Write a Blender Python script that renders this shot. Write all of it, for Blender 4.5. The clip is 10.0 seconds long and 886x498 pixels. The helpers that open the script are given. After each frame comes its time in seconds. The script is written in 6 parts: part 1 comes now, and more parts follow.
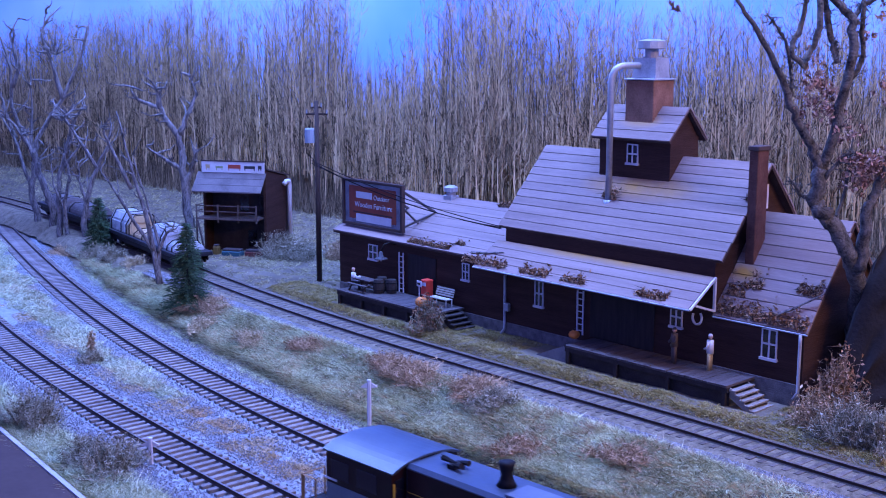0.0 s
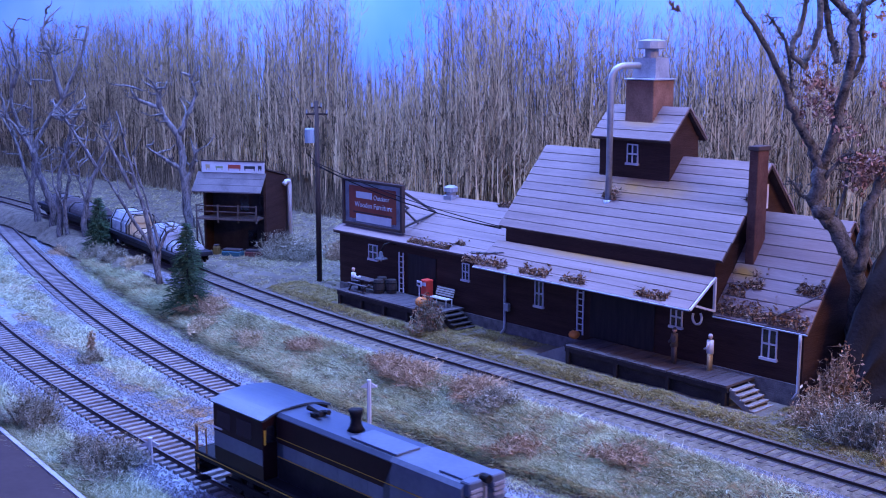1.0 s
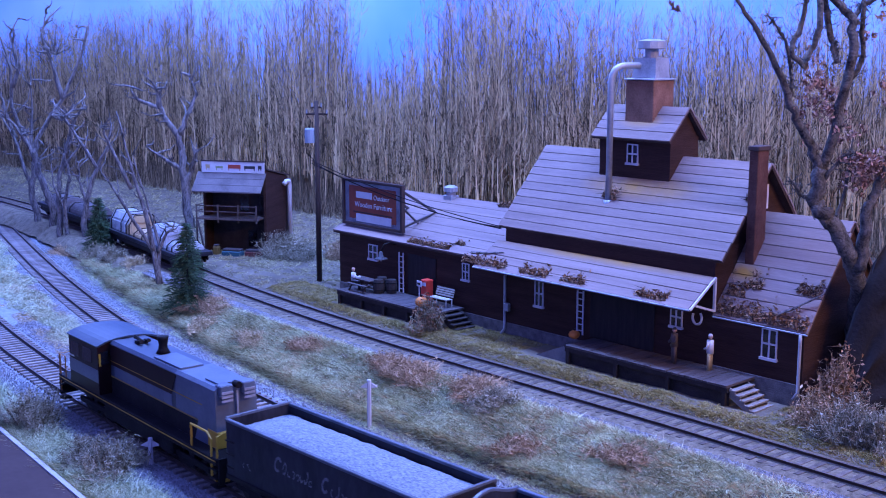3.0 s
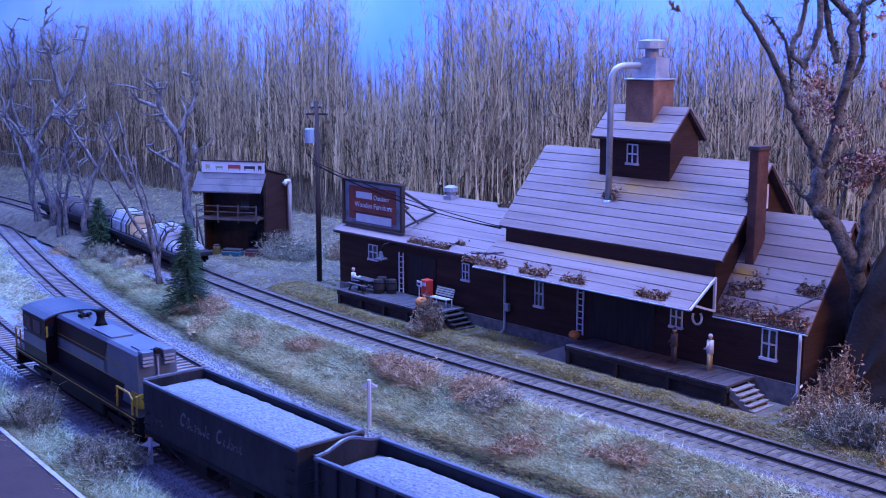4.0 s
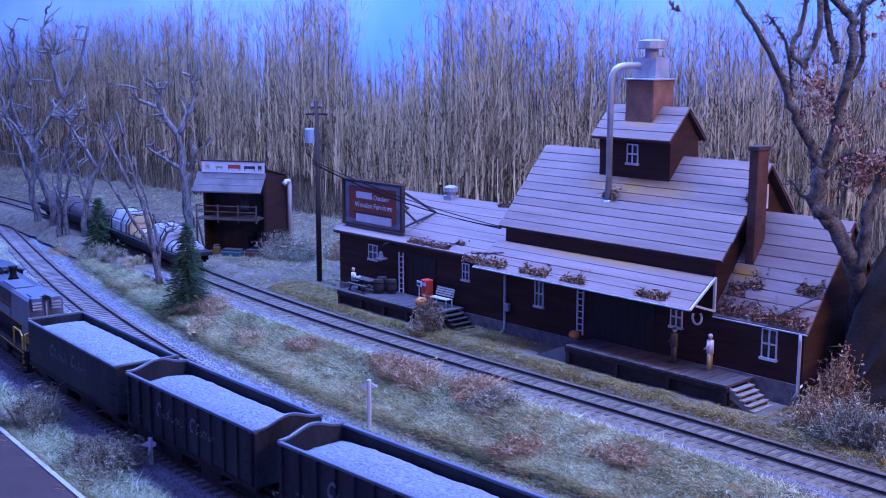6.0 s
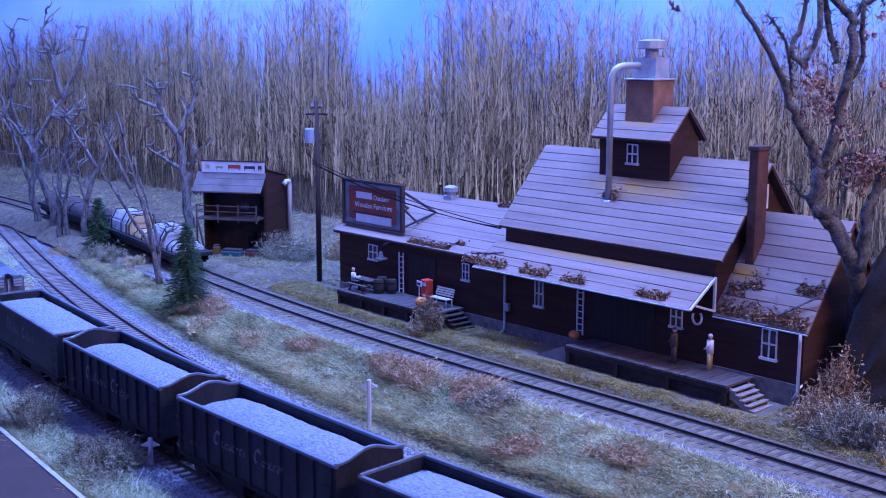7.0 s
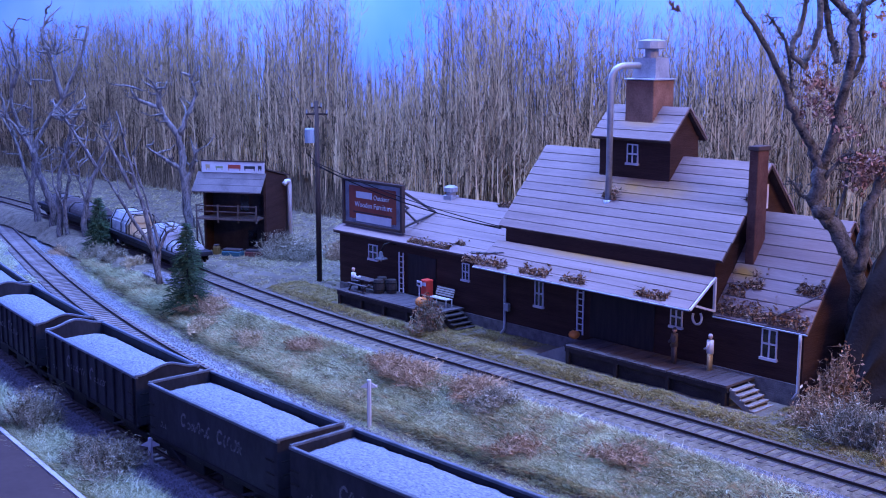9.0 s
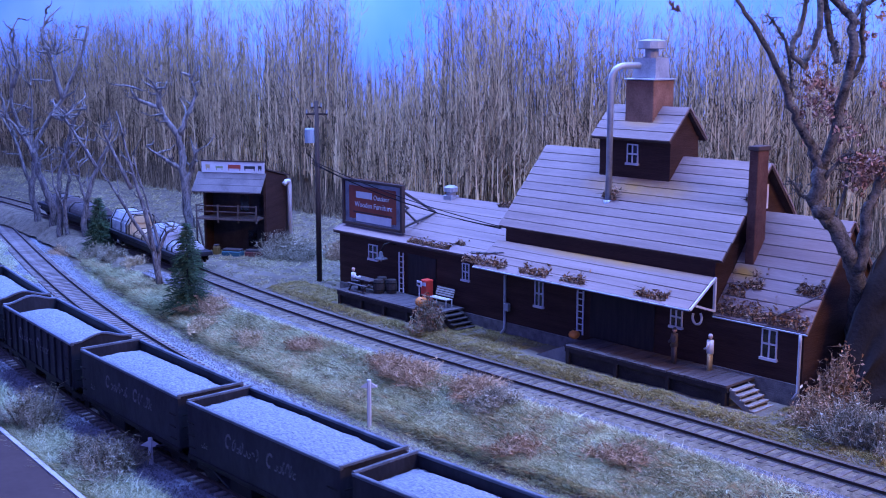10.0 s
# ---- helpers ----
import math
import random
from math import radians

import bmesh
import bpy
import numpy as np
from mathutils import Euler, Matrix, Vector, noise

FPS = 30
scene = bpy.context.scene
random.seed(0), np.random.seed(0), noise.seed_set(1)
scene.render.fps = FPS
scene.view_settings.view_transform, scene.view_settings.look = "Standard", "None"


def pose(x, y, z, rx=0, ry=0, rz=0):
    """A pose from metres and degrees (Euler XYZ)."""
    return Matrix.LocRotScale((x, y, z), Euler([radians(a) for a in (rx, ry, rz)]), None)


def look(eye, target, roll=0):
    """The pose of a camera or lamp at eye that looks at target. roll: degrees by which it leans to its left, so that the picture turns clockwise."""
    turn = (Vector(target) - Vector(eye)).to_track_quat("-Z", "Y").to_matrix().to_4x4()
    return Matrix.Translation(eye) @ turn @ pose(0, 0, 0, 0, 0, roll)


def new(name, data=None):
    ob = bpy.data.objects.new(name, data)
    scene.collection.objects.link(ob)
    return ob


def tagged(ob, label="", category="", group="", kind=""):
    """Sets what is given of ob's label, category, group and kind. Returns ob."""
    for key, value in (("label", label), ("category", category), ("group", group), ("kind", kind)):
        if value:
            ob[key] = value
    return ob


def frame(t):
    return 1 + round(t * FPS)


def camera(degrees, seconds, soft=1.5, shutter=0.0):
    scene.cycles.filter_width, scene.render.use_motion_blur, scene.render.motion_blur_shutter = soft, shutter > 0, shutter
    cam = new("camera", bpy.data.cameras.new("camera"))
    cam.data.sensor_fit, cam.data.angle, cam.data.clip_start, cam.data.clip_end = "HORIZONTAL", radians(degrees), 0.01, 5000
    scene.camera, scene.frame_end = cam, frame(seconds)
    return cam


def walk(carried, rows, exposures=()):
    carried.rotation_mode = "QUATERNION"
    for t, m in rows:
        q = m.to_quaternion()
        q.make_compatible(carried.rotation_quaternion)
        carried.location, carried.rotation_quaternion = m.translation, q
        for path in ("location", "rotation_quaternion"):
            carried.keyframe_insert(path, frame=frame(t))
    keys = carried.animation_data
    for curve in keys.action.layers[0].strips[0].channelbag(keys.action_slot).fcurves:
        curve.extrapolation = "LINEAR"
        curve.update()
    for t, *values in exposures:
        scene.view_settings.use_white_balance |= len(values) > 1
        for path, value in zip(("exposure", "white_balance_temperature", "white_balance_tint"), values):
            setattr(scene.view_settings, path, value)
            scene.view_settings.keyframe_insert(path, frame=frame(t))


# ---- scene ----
K = 1 / 87  # the layout is a 1:87 railway model: lengths below are those of the prototype


def tk(v):
    return Vector(v) * K


# ---- camera ----
EYE, YAW, PITCH, ROLL = (30.995, -45.049, 16.15), 48.11, 9.847, 0.065
cam = camera(42.22, 10.0, 1.0, 0.4)
CAM = pose(EYE[0] * K, EYE[1] * K, EYE[2] * K, 90 - PITCH, 0, YAW) @ pose(0, 0, 0, 0, 0, ROLL)
walk(cam, [(0.0, CAM), (10.0, CAM)], [(0.0, 0.0), (10.0, 0.0)])

# ---- light: unseen bluish lamp overhead, unseen warm lamp at the right, a dim room around ----
world = bpy.data.worlds.new("world")
scene.world = world
world.use_nodes = True
world.node_tree.nodes["Background"].inputs[0].default_value = (0.16, 0.205, 1.0, 1)
world.node_tree.nodes["Background"].inputs[1].default_value = 1.3


def unseen_lamp(x, y, z, sx, sy, watts, colour, aim):
    la = bpy.data.lights.new("unseen_lamp", "AREA")
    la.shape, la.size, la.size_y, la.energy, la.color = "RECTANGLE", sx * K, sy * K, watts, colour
    ob = new("unseen_lamp", la)
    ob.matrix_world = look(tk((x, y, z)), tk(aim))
    return tagged(ob, "unseen area lamp added to light the layout", "lamp")


# bluish light from above; its source is unseen, its long form assumed
unseen_lamp(-32, -2, 64, 130, 12, 43.0, (0.19, 0.318, 1.0), (-32, -6, 0))
# warm fill added from the right, source unseen
unseen_lamp(48, 2, 36, 30, 6, 2.9, (1.0, 0.58, 0.22), (-8, -2, 4))


# ---- materials ----
def nodes_of(name):
    m = bpy.data.materials.new(name)
    m.use_nodes = True
    nt = m.node_tree
    return m, nt, nt.nodes["Principled BSDF"]


def mat(name, c1, c2, size=1.0, rough=0.8, bump=0.3, metal=0.0, stretch=(1, 1, 1), vary=0.0, fine=9.0, lines=None, spec=0.3, island=False):
    """Two-scale noise between two colours; size: metres of the large patches; lines: (axis, spacing, depth) grooves."""
    m, nt, b = nodes_of(name)
    N, L = nt.nodes.new, nt.links.new
    tc, mp = N("ShaderNodeTexCoord"), N("ShaderNodeMapping")
    mp.inputs["Scale"].default_value = [87 / size * s for s in stretch]
    L(tc.outputs["Object"], mp.inputs[0])
    n1, n2 = N("ShaderNodeTexNoise"), N("ShaderNodeTexNoise")
    n1.inputs["Scale"].default_value, n1.inputs["Detail"].default_value = 1.0, 5
    n2.inputs["Scale"].default_value, n2.inputs["Detail"].default_value = fine, 3
    L(mp.outputs[0], n1.inputs[0]), L(mp.outputs[0], n2.inputs[0])
    add = N("ShaderNodeMath")
    add.operation = "MULTIPLY_ADD"
    L(n2.outputs[0], add.inputs[0])
    add.inputs[1].default_value = 0.5
    L(n1.outputs[0], add.inputs[2])
    val = add.outputs[0]
    if vary:
        src = N("ShaderNodeNewGeometry").outputs["Random Per Island"] if island else N("ShaderNodeObjectInfo").outputs["Random"]
        ad2 = N("ShaderNodeMath")
        ad2.operation = "MULTIPLY_ADD"
        L(src, ad2.inputs[0])
        ad2.inputs[1].default_value = vary
        L(val, ad2.inputs[2])
        ad3 = N("ShaderNodeMath")
        ad3.operation = "SUBTRACT"
        L(ad2.outputs[0], ad3.inputs[0])
        ad3.inputs[1].default_value = vary / 2
        val = ad3.outputs[0]
    ramp = N("ShaderNodeValToRGB")
    ramp.color_ramp.elements[0].position, ramp.color_ramp.elements[1].position = 0.5, 1.0
    ramp.color_ramp.elements[0].color, ramp.color_ramp.elements[1].color = (*c1, 1), (*c2, 1)
    L(val, ramp.inputs[0]), L(ramp.outputs[0], b.inputs["Base Color"])
    b.inputs["Roughness"].default_value, b.inputs["Metallic"].default_value = rough, metal
    b.inputs["Specular IOR Level"].default_value = spec
    h = n2.outputs[0]
    if lines:
        wv = N("ShaderNodeTexWave")
        wv.bands_direction, wv.wave_profile = lines[0], "SAW"
        wv.inputs["Scale"].default_value = 87 / lines[1] / 20 * math.pi * 2 / 2
        L(tc.outputs["Object"], wv.inputs[0])
        mx = N("ShaderNodeMath")
        mx.operation = "MULTIPLY_ADD"
        L(wv.outputs["Fac"], mx.inputs[0])
        mx.inputs[1].default_value = lines[2]
        L(h, mx.inputs[2])
        h = mx.outputs[0]
    if bump:
        bp = N("ShaderNodeBump")
        bp.inputs["Strength"].default_value, bp.inputs["Distance"].default_value = bump, 0.06 * K
        L(h, bp.inputs["Height"]), L(bp.outputs[0], b.inputs["Normal"])
    return m


def plain(name, c, rough=0.6, metal=0.0):
    return mat(name, [v * 0.82 for v in c], c, 0.6, rough, 0.08, metal)


def glass_dark(name):
    m, nt, b = nodes_of(name)
    b.inputs["Base Color"].default_value, b.inputs["Roughness"].default_value = (0.01, 0.01, 0.014, 1), 0.12
    return m


M_GROUND = mat("dry_ground", (0.055, 0.045, 0.03), (0.17, 0.145, 0.105), 2.2, 0.95, 0.6, fine=14)
M_BALLAST = mat("ballast", (0.135, 0.155, 0.175), (0.305, 0.34, 0.37), 0.35, 0.9, 1.0, fine=2.4)
M_SIDING = mat("earthy_ballast", (0.075, 0.062, 0.04), (0.2, 0.17, 0.12), 0.5, 0.95, 0.8, fine=4)
M_STONE = mat("ballast_stone", (0.14, 0.15, 0.16), (0.31, 0.325, 0.34), 0.6, 0.9, 0.2, vary=0.75, island=True)
M_TIE = mat("creosoted_tie", (0.06, 0.045, 0.04), (0.13, 0.1, 0.085), 0.5, 0.85, 0.5, stretch=(1, 4, 1), vary=0.3)
M_TIE_DUSTY = mat("dust_covered_tie", (0.13, 0.115, 0.11), (0.26, 0.235, 0.22), 0.5, 0.9, 0.5, vary=0.35)
M_TIE_GREY = mat("dusty_tie", (0.055, 0.045, 0.038), (0.15, 0.126, 0.105), 0.5, 0.9, 0.5, vary=0.3)
M_RAIL = mat("rusty_rail", (0.02, 0.013, 0.011), (0.05, 0.033, 0.027), 0.4, 0.6, 0.2)
M_RAILTOP = mat("rail_head", (0.07, 0.055, 0.05), (0.16, 0.13, 0.12), 0.6, 0.45, 0.05, metal=0.5)
M_WALL = mat("brown_siding", (0.028, 0.014, 0.011), (0.06, 0.031, 0.024), 1.2, 0.85, 0.35, stretch=(0.3, 0.3, 3), lines=("Z", 0.2, 1.2), spec=0.15)
M_BRICK = mat("brown_box_wall", (0.12, 0.055, 0.035), (0.26, 0.13, 0.085), 0.9, 0.8, 0.25)
M_CHIM = mat("chimney_brick", (0.07, 0.03, 0.024), (0.13, 0.06, 0.045), 0.6, 0.85, 0.5, lines=("Z", 0.12, 1.0))
M_ROOF = mat("weathered_roof_board", (0.158, 0.106, 0.092), (0.24, 0.168, 0.146), 1.6, 0.7, 0.15, stretch=(0.25, 3, 3), vary=0.12)


def tint_spots(m, spots, colour, strength):
    """A colour mixed into soft spots (centre, radii) of the building's own space."""
    nt = m.node_tree
    N, L = nt.nodes.new, nt.links.new
    b = nt.nodes["Principled BSDF"]
    src = b.inputs["Base Color"].links[0].from_socket
    tc, nz = N("ShaderNodeTexCoord"), N("ShaderNodeTexNoise")
    nz.inputs["Scale"].default_value, nz.inputs["Detail"].default_value = 70, 5
    L(tc.outputs["Object"], nz.inputs[0])
    total = nz.outputs[0]
    first = True
    for c, r in spots:
        mp, ln, mr = N("ShaderNodeMapping"), N("ShaderNodeVectorMath"), N("ShaderNodeMapRange")
        mp.vector_type = "TEXTURE"
        mp.inputs["Location"].default_value, mp.inputs["Scale"].default_value = [v * K for v in c], [v * K for v in r]
        ln.operation = "LENGTH"
        L(tc.outputs["Object"], mp.inputs[0]), L(mp.outputs[0], ln.inputs[0]), L(ln.outputs["Value"], mr.inputs[0])
        mr.inputs[1].default_value, mr.inputs[2].default_value, mr.inputs[3].default_value, mr.inputs[4].default_value = 0.2, 1.0, 1.0, 0.0
        if first:
            acc, first = mr.outputs[0], False
        else:
            mx = N("ShaderNodeMath")
            mx.operation = "MAXIMUM"
            L(acc, mx.inputs[0]), L(mr.outputs[0], mx.inputs[1])
            acc = mx.outputs[0]
    k1, k2, mix = N("ShaderNodeMath"), N("ShaderNodeMath"), N("ShaderNodeMix")
    k1.operation, k2.operation = "MULTIPLY", "MULTIPLY"
    k2.use_clamp = True
    L(acc, k1.inputs[0]), L(total, k1.inputs[1]), L(k1.outputs[0], k2.inputs[0])
    k2.inputs[1].default_value = strength
    mix.data_type = "RGBA"
    L(k2.outputs[0], mix.inputs[0]), L(src, mix.inputs[6])
    mix.inputs[7].default_value = (*colour, 1)
    L(mix.outputs[2], b.inputs["Base Color"])


# orange-brown tint by the tower, along the awning top and on the end roof
tint_spots(M_ROOF, (((-6.4, 2.3, 8.9), (4.2, 0.9, 1.2)), ((-7.0, -0.05, 5.55), (8.5, 0.55, 0.4)), ((0.7, 1.4, 5.7), (1.1, 0.5, 0.6)), ((-7.0, 3.0, 12.4), (1.6, 0.6, 0.6))), (0.3, 0.15, 0.03), 1.7)
M_EDGE = mat("roof_board_edge", (0.04, 0.026, 0.022), (0.07, 0.045, 0.04), 0.6, 0.9, 0.2)
M_WHITE = plain("white_trim", (0.55, 0.55, 0.57), 0.55)
M_GLASS = glass_dark("dark_window_glass")
M_FOUND = mat("grey_stone_base", (0.08, 0.075, 0.075), (0.2, 0.19, 0.18), 0.4, 0.95, 0.8)
M_DECK = mat("grey_deck_boards", (0.042, 0.035, 0.036), (0.09, 0.075, 0.075), 0.7, 0.85, 0.4, stretch=(3, 0.5, 1), vary=0.2)
M_DARKWOOD = mat("dark_wood", (0.018, 0.014, 0.014), (0.045, 0.036, 0.033), 0.6, 0.85, 0.4)
M_LEAF = mat("dry_leaf", (0.1, 0.05, 0.025), (0.32, 0.19, 0.11), 0.8, 0.9, 0.1, vary=0.7, island=True)
M_METAL = mat("grey_galvanised_metal", (0.24, 0.255, 0.28), (0.4, 0.415, 0.44), 0.8, 0.5, 0.1, metal=0.3)


# ---- mesh helpers ----
def thing(name, label, category, at=(0, 0, 0), rz=0.0, group="", kind=""):
    ob = new(name)
    ob.empty_display_size = 0.01
    ob.matrix_world = pose(at[0] * K, at[1] * K, at[2] * K, 0, 0, rz)
    return tagged(ob, label, category, group, kind)


def mesh_of(name, bm, material):
    bm.transform(Matrix.Scale(K, 4))
    bmesh.ops.recalc_face_normals(bm, faces=bm.faces)
    me = bpy.data.meshes.new(name)
    bm.to_mesh(me)
    bm.free()
    for m in (material if isinstance(material, (list, tuple)) else [material]):
        me.materials.append(m)
    return me


def part(name, bm, material, parent=None, label="", smooth=False):
    me = mesh_of(name, bm, material)
    if smooth:
        for p in me.polygons:
            p.use_smooth = True
    ob = new(name, me)
    if parent:
        ob.parent = parent
    return tagged(ob, label)


def piece(name, me, parent, m=None):
    ob = new(name, me)
    ob.parent = parent
    if m is not None:
        ob.matrix_basis = m
    return ob


def box(bm, x0, x1, y0, y1, z0, z1, bevel=0.0, mi=0):
    r = bmesh.ops.create_cube(bm, size=1)
    v = r["verts"]
    for q in v:
        q.co = Vector(((x0 + x1) / 2 + q.co.x * (x1 - x0), (y0 + y1) / 2 + q.co.y * (y1 - y0), (z0 + z1) / 2 + q.co.z * (z1 - z0)))
    fs = list({f for q in v for f in q.link_faces})
    for f in fs:
        f.material_index = mi
    if bevel:
        bmesh.ops.bevel(bm, geom=list({e for q in v for e in q.link_edges}), offset=bevel, segments=1, affect="EDGES")
    return bm


def solid(bm, bottom, top, mi=0):
    """A prism between two loops of equal length."""
    a, b = [bm.verts.new(p) for p in bottom], [bm.verts.new(p) for p in top]
    n = len(a)
    fs = [bm.faces.new(a[::-1]), bm.faces.new(b)] + [bm.faces.new((a[i], a[(i + 1) % n], b[(i + 1) % n], b[i])) for i in range(n)]
    for f in fs:
        f.material_index = mi
    return bm


def tube(bm, pts, r, sides=6, r2=None, caps=True):
    pts = [Vector(p) for p in pts]
    rings, n = [], len(pts)
    for i, p in enumerate(pts):
        d = (pts[min(i + 1, n - 1)] - pts[max(i - 1, 0)]).normalized()
        u = d.orthogonal().normalized() if not rings else (u - d * u.dot(d)).normalized()
        w = d.cross(u)
        rr = r if r2 is None else r + (r2 - r) * i / (n - 1)
        rings.append([bm.verts.new(p + (u * math.cos(a) + w * math.sin(a)) * rr) for a in [k * math.tau / sides for k in range(sides)]])
    for a, b in zip(rings, rings[1:]):
        for k in range(sides):
            bm.faces.new((a[k], a[(k + 1) % sides], b[(k + 1) % sides], b[k]))
    if caps and sides > 2:
        bm.faces.new(rings[0][::-1]), bm.faces.new(rings[-1])
    return bm


def lathe(bm, prof, cx=0, cy=0, sides=12):
    rings = [[bm.verts.new((cx + r * math.cos(k * math.tau / sides), cy + r * math.sin(k * math.tau / sides), z)) for k in range(sides)] for r, z in prof]
    for a, b in zip(rings, rings[1:]):
        for k in range(sides):
            bm.faces.new((a[k], a[(k + 1) % sides], b[(k + 1) % sides], b[k]))
    bm.faces.new(rings[0][::-1]), bm.faces.new(rings[-1])
    return bm


def B():
    return bmesh.new()


def raw(name, verts, faces, material, parent=None, smooth=False):
    me = bpy.data.meshes.new(name)
    me.from_pydata((np.asarray(verts) * K).tolist(), [], faces)
    for m in (material if isinstance(material, (list, tuple)) else [material]):
        me.materials.append(m)
    ob = new(name, me)
    if parent:
        ob.parent = parent
    if smooth:
        me.polygons.foreach_set("use_smooth", [True] * len(me.polygons))
    return ob


def smooth01(t):
    t = min(max(t, 0.0), 1.0)
    return t * t * (3 - 2 * t)


# ---- the three tracks: y of the centre line for a given x ----
def poly(c, x):
    return sum(k * (x / 40) ** i for i, k in enumerate(c))


def y_front(x):
    if x > 12:
        return y_front(12) + 0.069 * (x - 12)
    return poly((-21.923, 0.867, 3.214, -0.118), x)


def y_middle(x):
    return poly((-16.094, 1.564, 6.175, 1.013, -0.032), x)


def y_siding(x):
    if x > 5:
        return y_siding(5) - 0.02 * (x - 5)
    return poly((-5.835, 0.171, -2.027, -7.016, -3.635, -0.537), x)


Z_FRONT, Z_SIDING = -0.8, 0.4  # heights of the rail heads


def y_edge(x):
    return -26.38 - 0.076 * (x + 20.45)


def ground_z(x, y):
    d = y - y_middle(max(x, -95))
    wob = 0.5 * noise.noise((x * 0.25, y * 0.25, 3.0))
    lift = smooth01((d - 2.9 + wob) / 0.55) * 0.52 + smooth01((d - 3.2) / 4.5) * 0.96
    z = -1.18 + lift
    z -= 0.34 * (1 - smooth01((abs(y - y_siding(max(x, -110))) - 1.6) / 0.9))
    z += 1.1 * smooth01((y - 5 + max(0, (-x - 70)) * 0.16) / 26) * smooth01((-x - 48) / 40)
    bumps = 0.10 * noise.noise((x * 0.7, y * 0.7, 0)) + 0.06 * noise.noise((x * 2, y * 2, 5))
    flat = min(abs(y - y_front(x)), abs(d), abs(y - y_siding(max(x, -110))))
    return z + bumps * smooth01((flat - 1.5) / 1.5)


def build_ground():
    xs = np.concatenate([np.arange(-170, -70, 1.6), np.arange(-70, 30, 0.55), [30, 36, 42, 60, 80, 100]])
    nv = 150
    V, F = [], []
    for x in xs:
        e = y_edge(x)
        for j in range(nv):
            t = j / (nv - 1)
            y = e + (95 - e) * (0.55 * t + 0.45 * t ** 3)
            V.append((x, y, ground_z(x, y)))
    for i in range(len(xs) - 1):
        for j in range(nv - 1):
            a = i * nv + j
            F.append((a, a + nv, a + nv + 1, a + 1))
    ob = raw("ground", V, F, M_GROUND, smooth=True)
    tagged(ob, "dry brown earth of the layout scenery", "ground", kind="structure")
    # the layout's edge and the room floor in front of it
    bm = B()
    a, b = -170, 100
    solid(bm, [(a, y_edge(a) - 0.2, -9), (b, y_edge(b) - 0.2, -9), (b, y_edge(b), -9), (a, y_edge(a), -9)],
          [(a, y_edge(a) - 0.2, -0.95), (b, y_edge(b) - 0.2, -0.95), (b, y_edge(b), -0.95), (a, y_edge(a), -0.95)])
    tagged(part("layout_edge", bm, plain("pale_fascia_edge", (0.4, 0.39, 0.42)), label="pale edge board along the front of the layout"), category="edge board", kind="structure")
    bm = B()
    solid(bm, [(a, y_edge(a) - 60, -6), (b, y_edge(b) - 60, -6), (b, y_edge(b) - 0.21, -6), (a, y_edge(a) - 0.21, -6)],
          [(a, y_edge(a) - 60, -1.02), (b, y_edge(b) - 60, -1.02), (b, y_edge(b) - 0.21, -1.02), (a, y_edge(a) - 0.21, -1.02)])
    tagged(part("front_shelf", bm, mat("purple_brown_fascia", (0.05, 0.032, 0.03), (0.075, 0.05, 0.047), 3, 0.8, 0.1, spec=0.1), label="plain purplish brown fascia shelf before the layout"), category="shelf", kind="structure")


build_ground()


def ribbon(name, yf, x0, x1, lo, hi, z, label, material, step=0.5, inner=-0.1):
    V, F, x, n = [], [], x0, 0
    while x <= x1:
        d = (yf(x + 0.05) - yf(x - 0.05)) / 0.1
        nx, ny = -d / math.hypot(1, d), 1 / math.hypot(1, d)
        w0 = lo + 0.5 * noise.noise((x * 0.6, z, 1)) + 0.25 * noise.noise((x * 2, z, 1))
        w1 = hi + 0.5 * noise.noise((x * 0.6, z, 7)) + 0.25 * noise.noise((x * 2, z, 7))
        for k, (o, h) in enumerate(((w0 - 1.3, -1.0), (w0, -0.14), (-1.6, -0.04), (-1.3, inner), (1.3, inner), (1.6, -0.04), (w1, -0.14), (w1 + 1.0, -0.8))):
            V.append((x + nx * o, yf(x) + ny * o, z + h + 0.03 * noise.noise((x * 1.5, o * 1.5, 2))))
        n += 1
        x += step
    for i in range(n - 1):
        for k in range(7):
            a = i * 8 + k
            F.append((a, a + 8, a + 9, a + 1))
    return tagged(raw(name, V, F, material, smooth=True), label, "ballast", kind="structure")


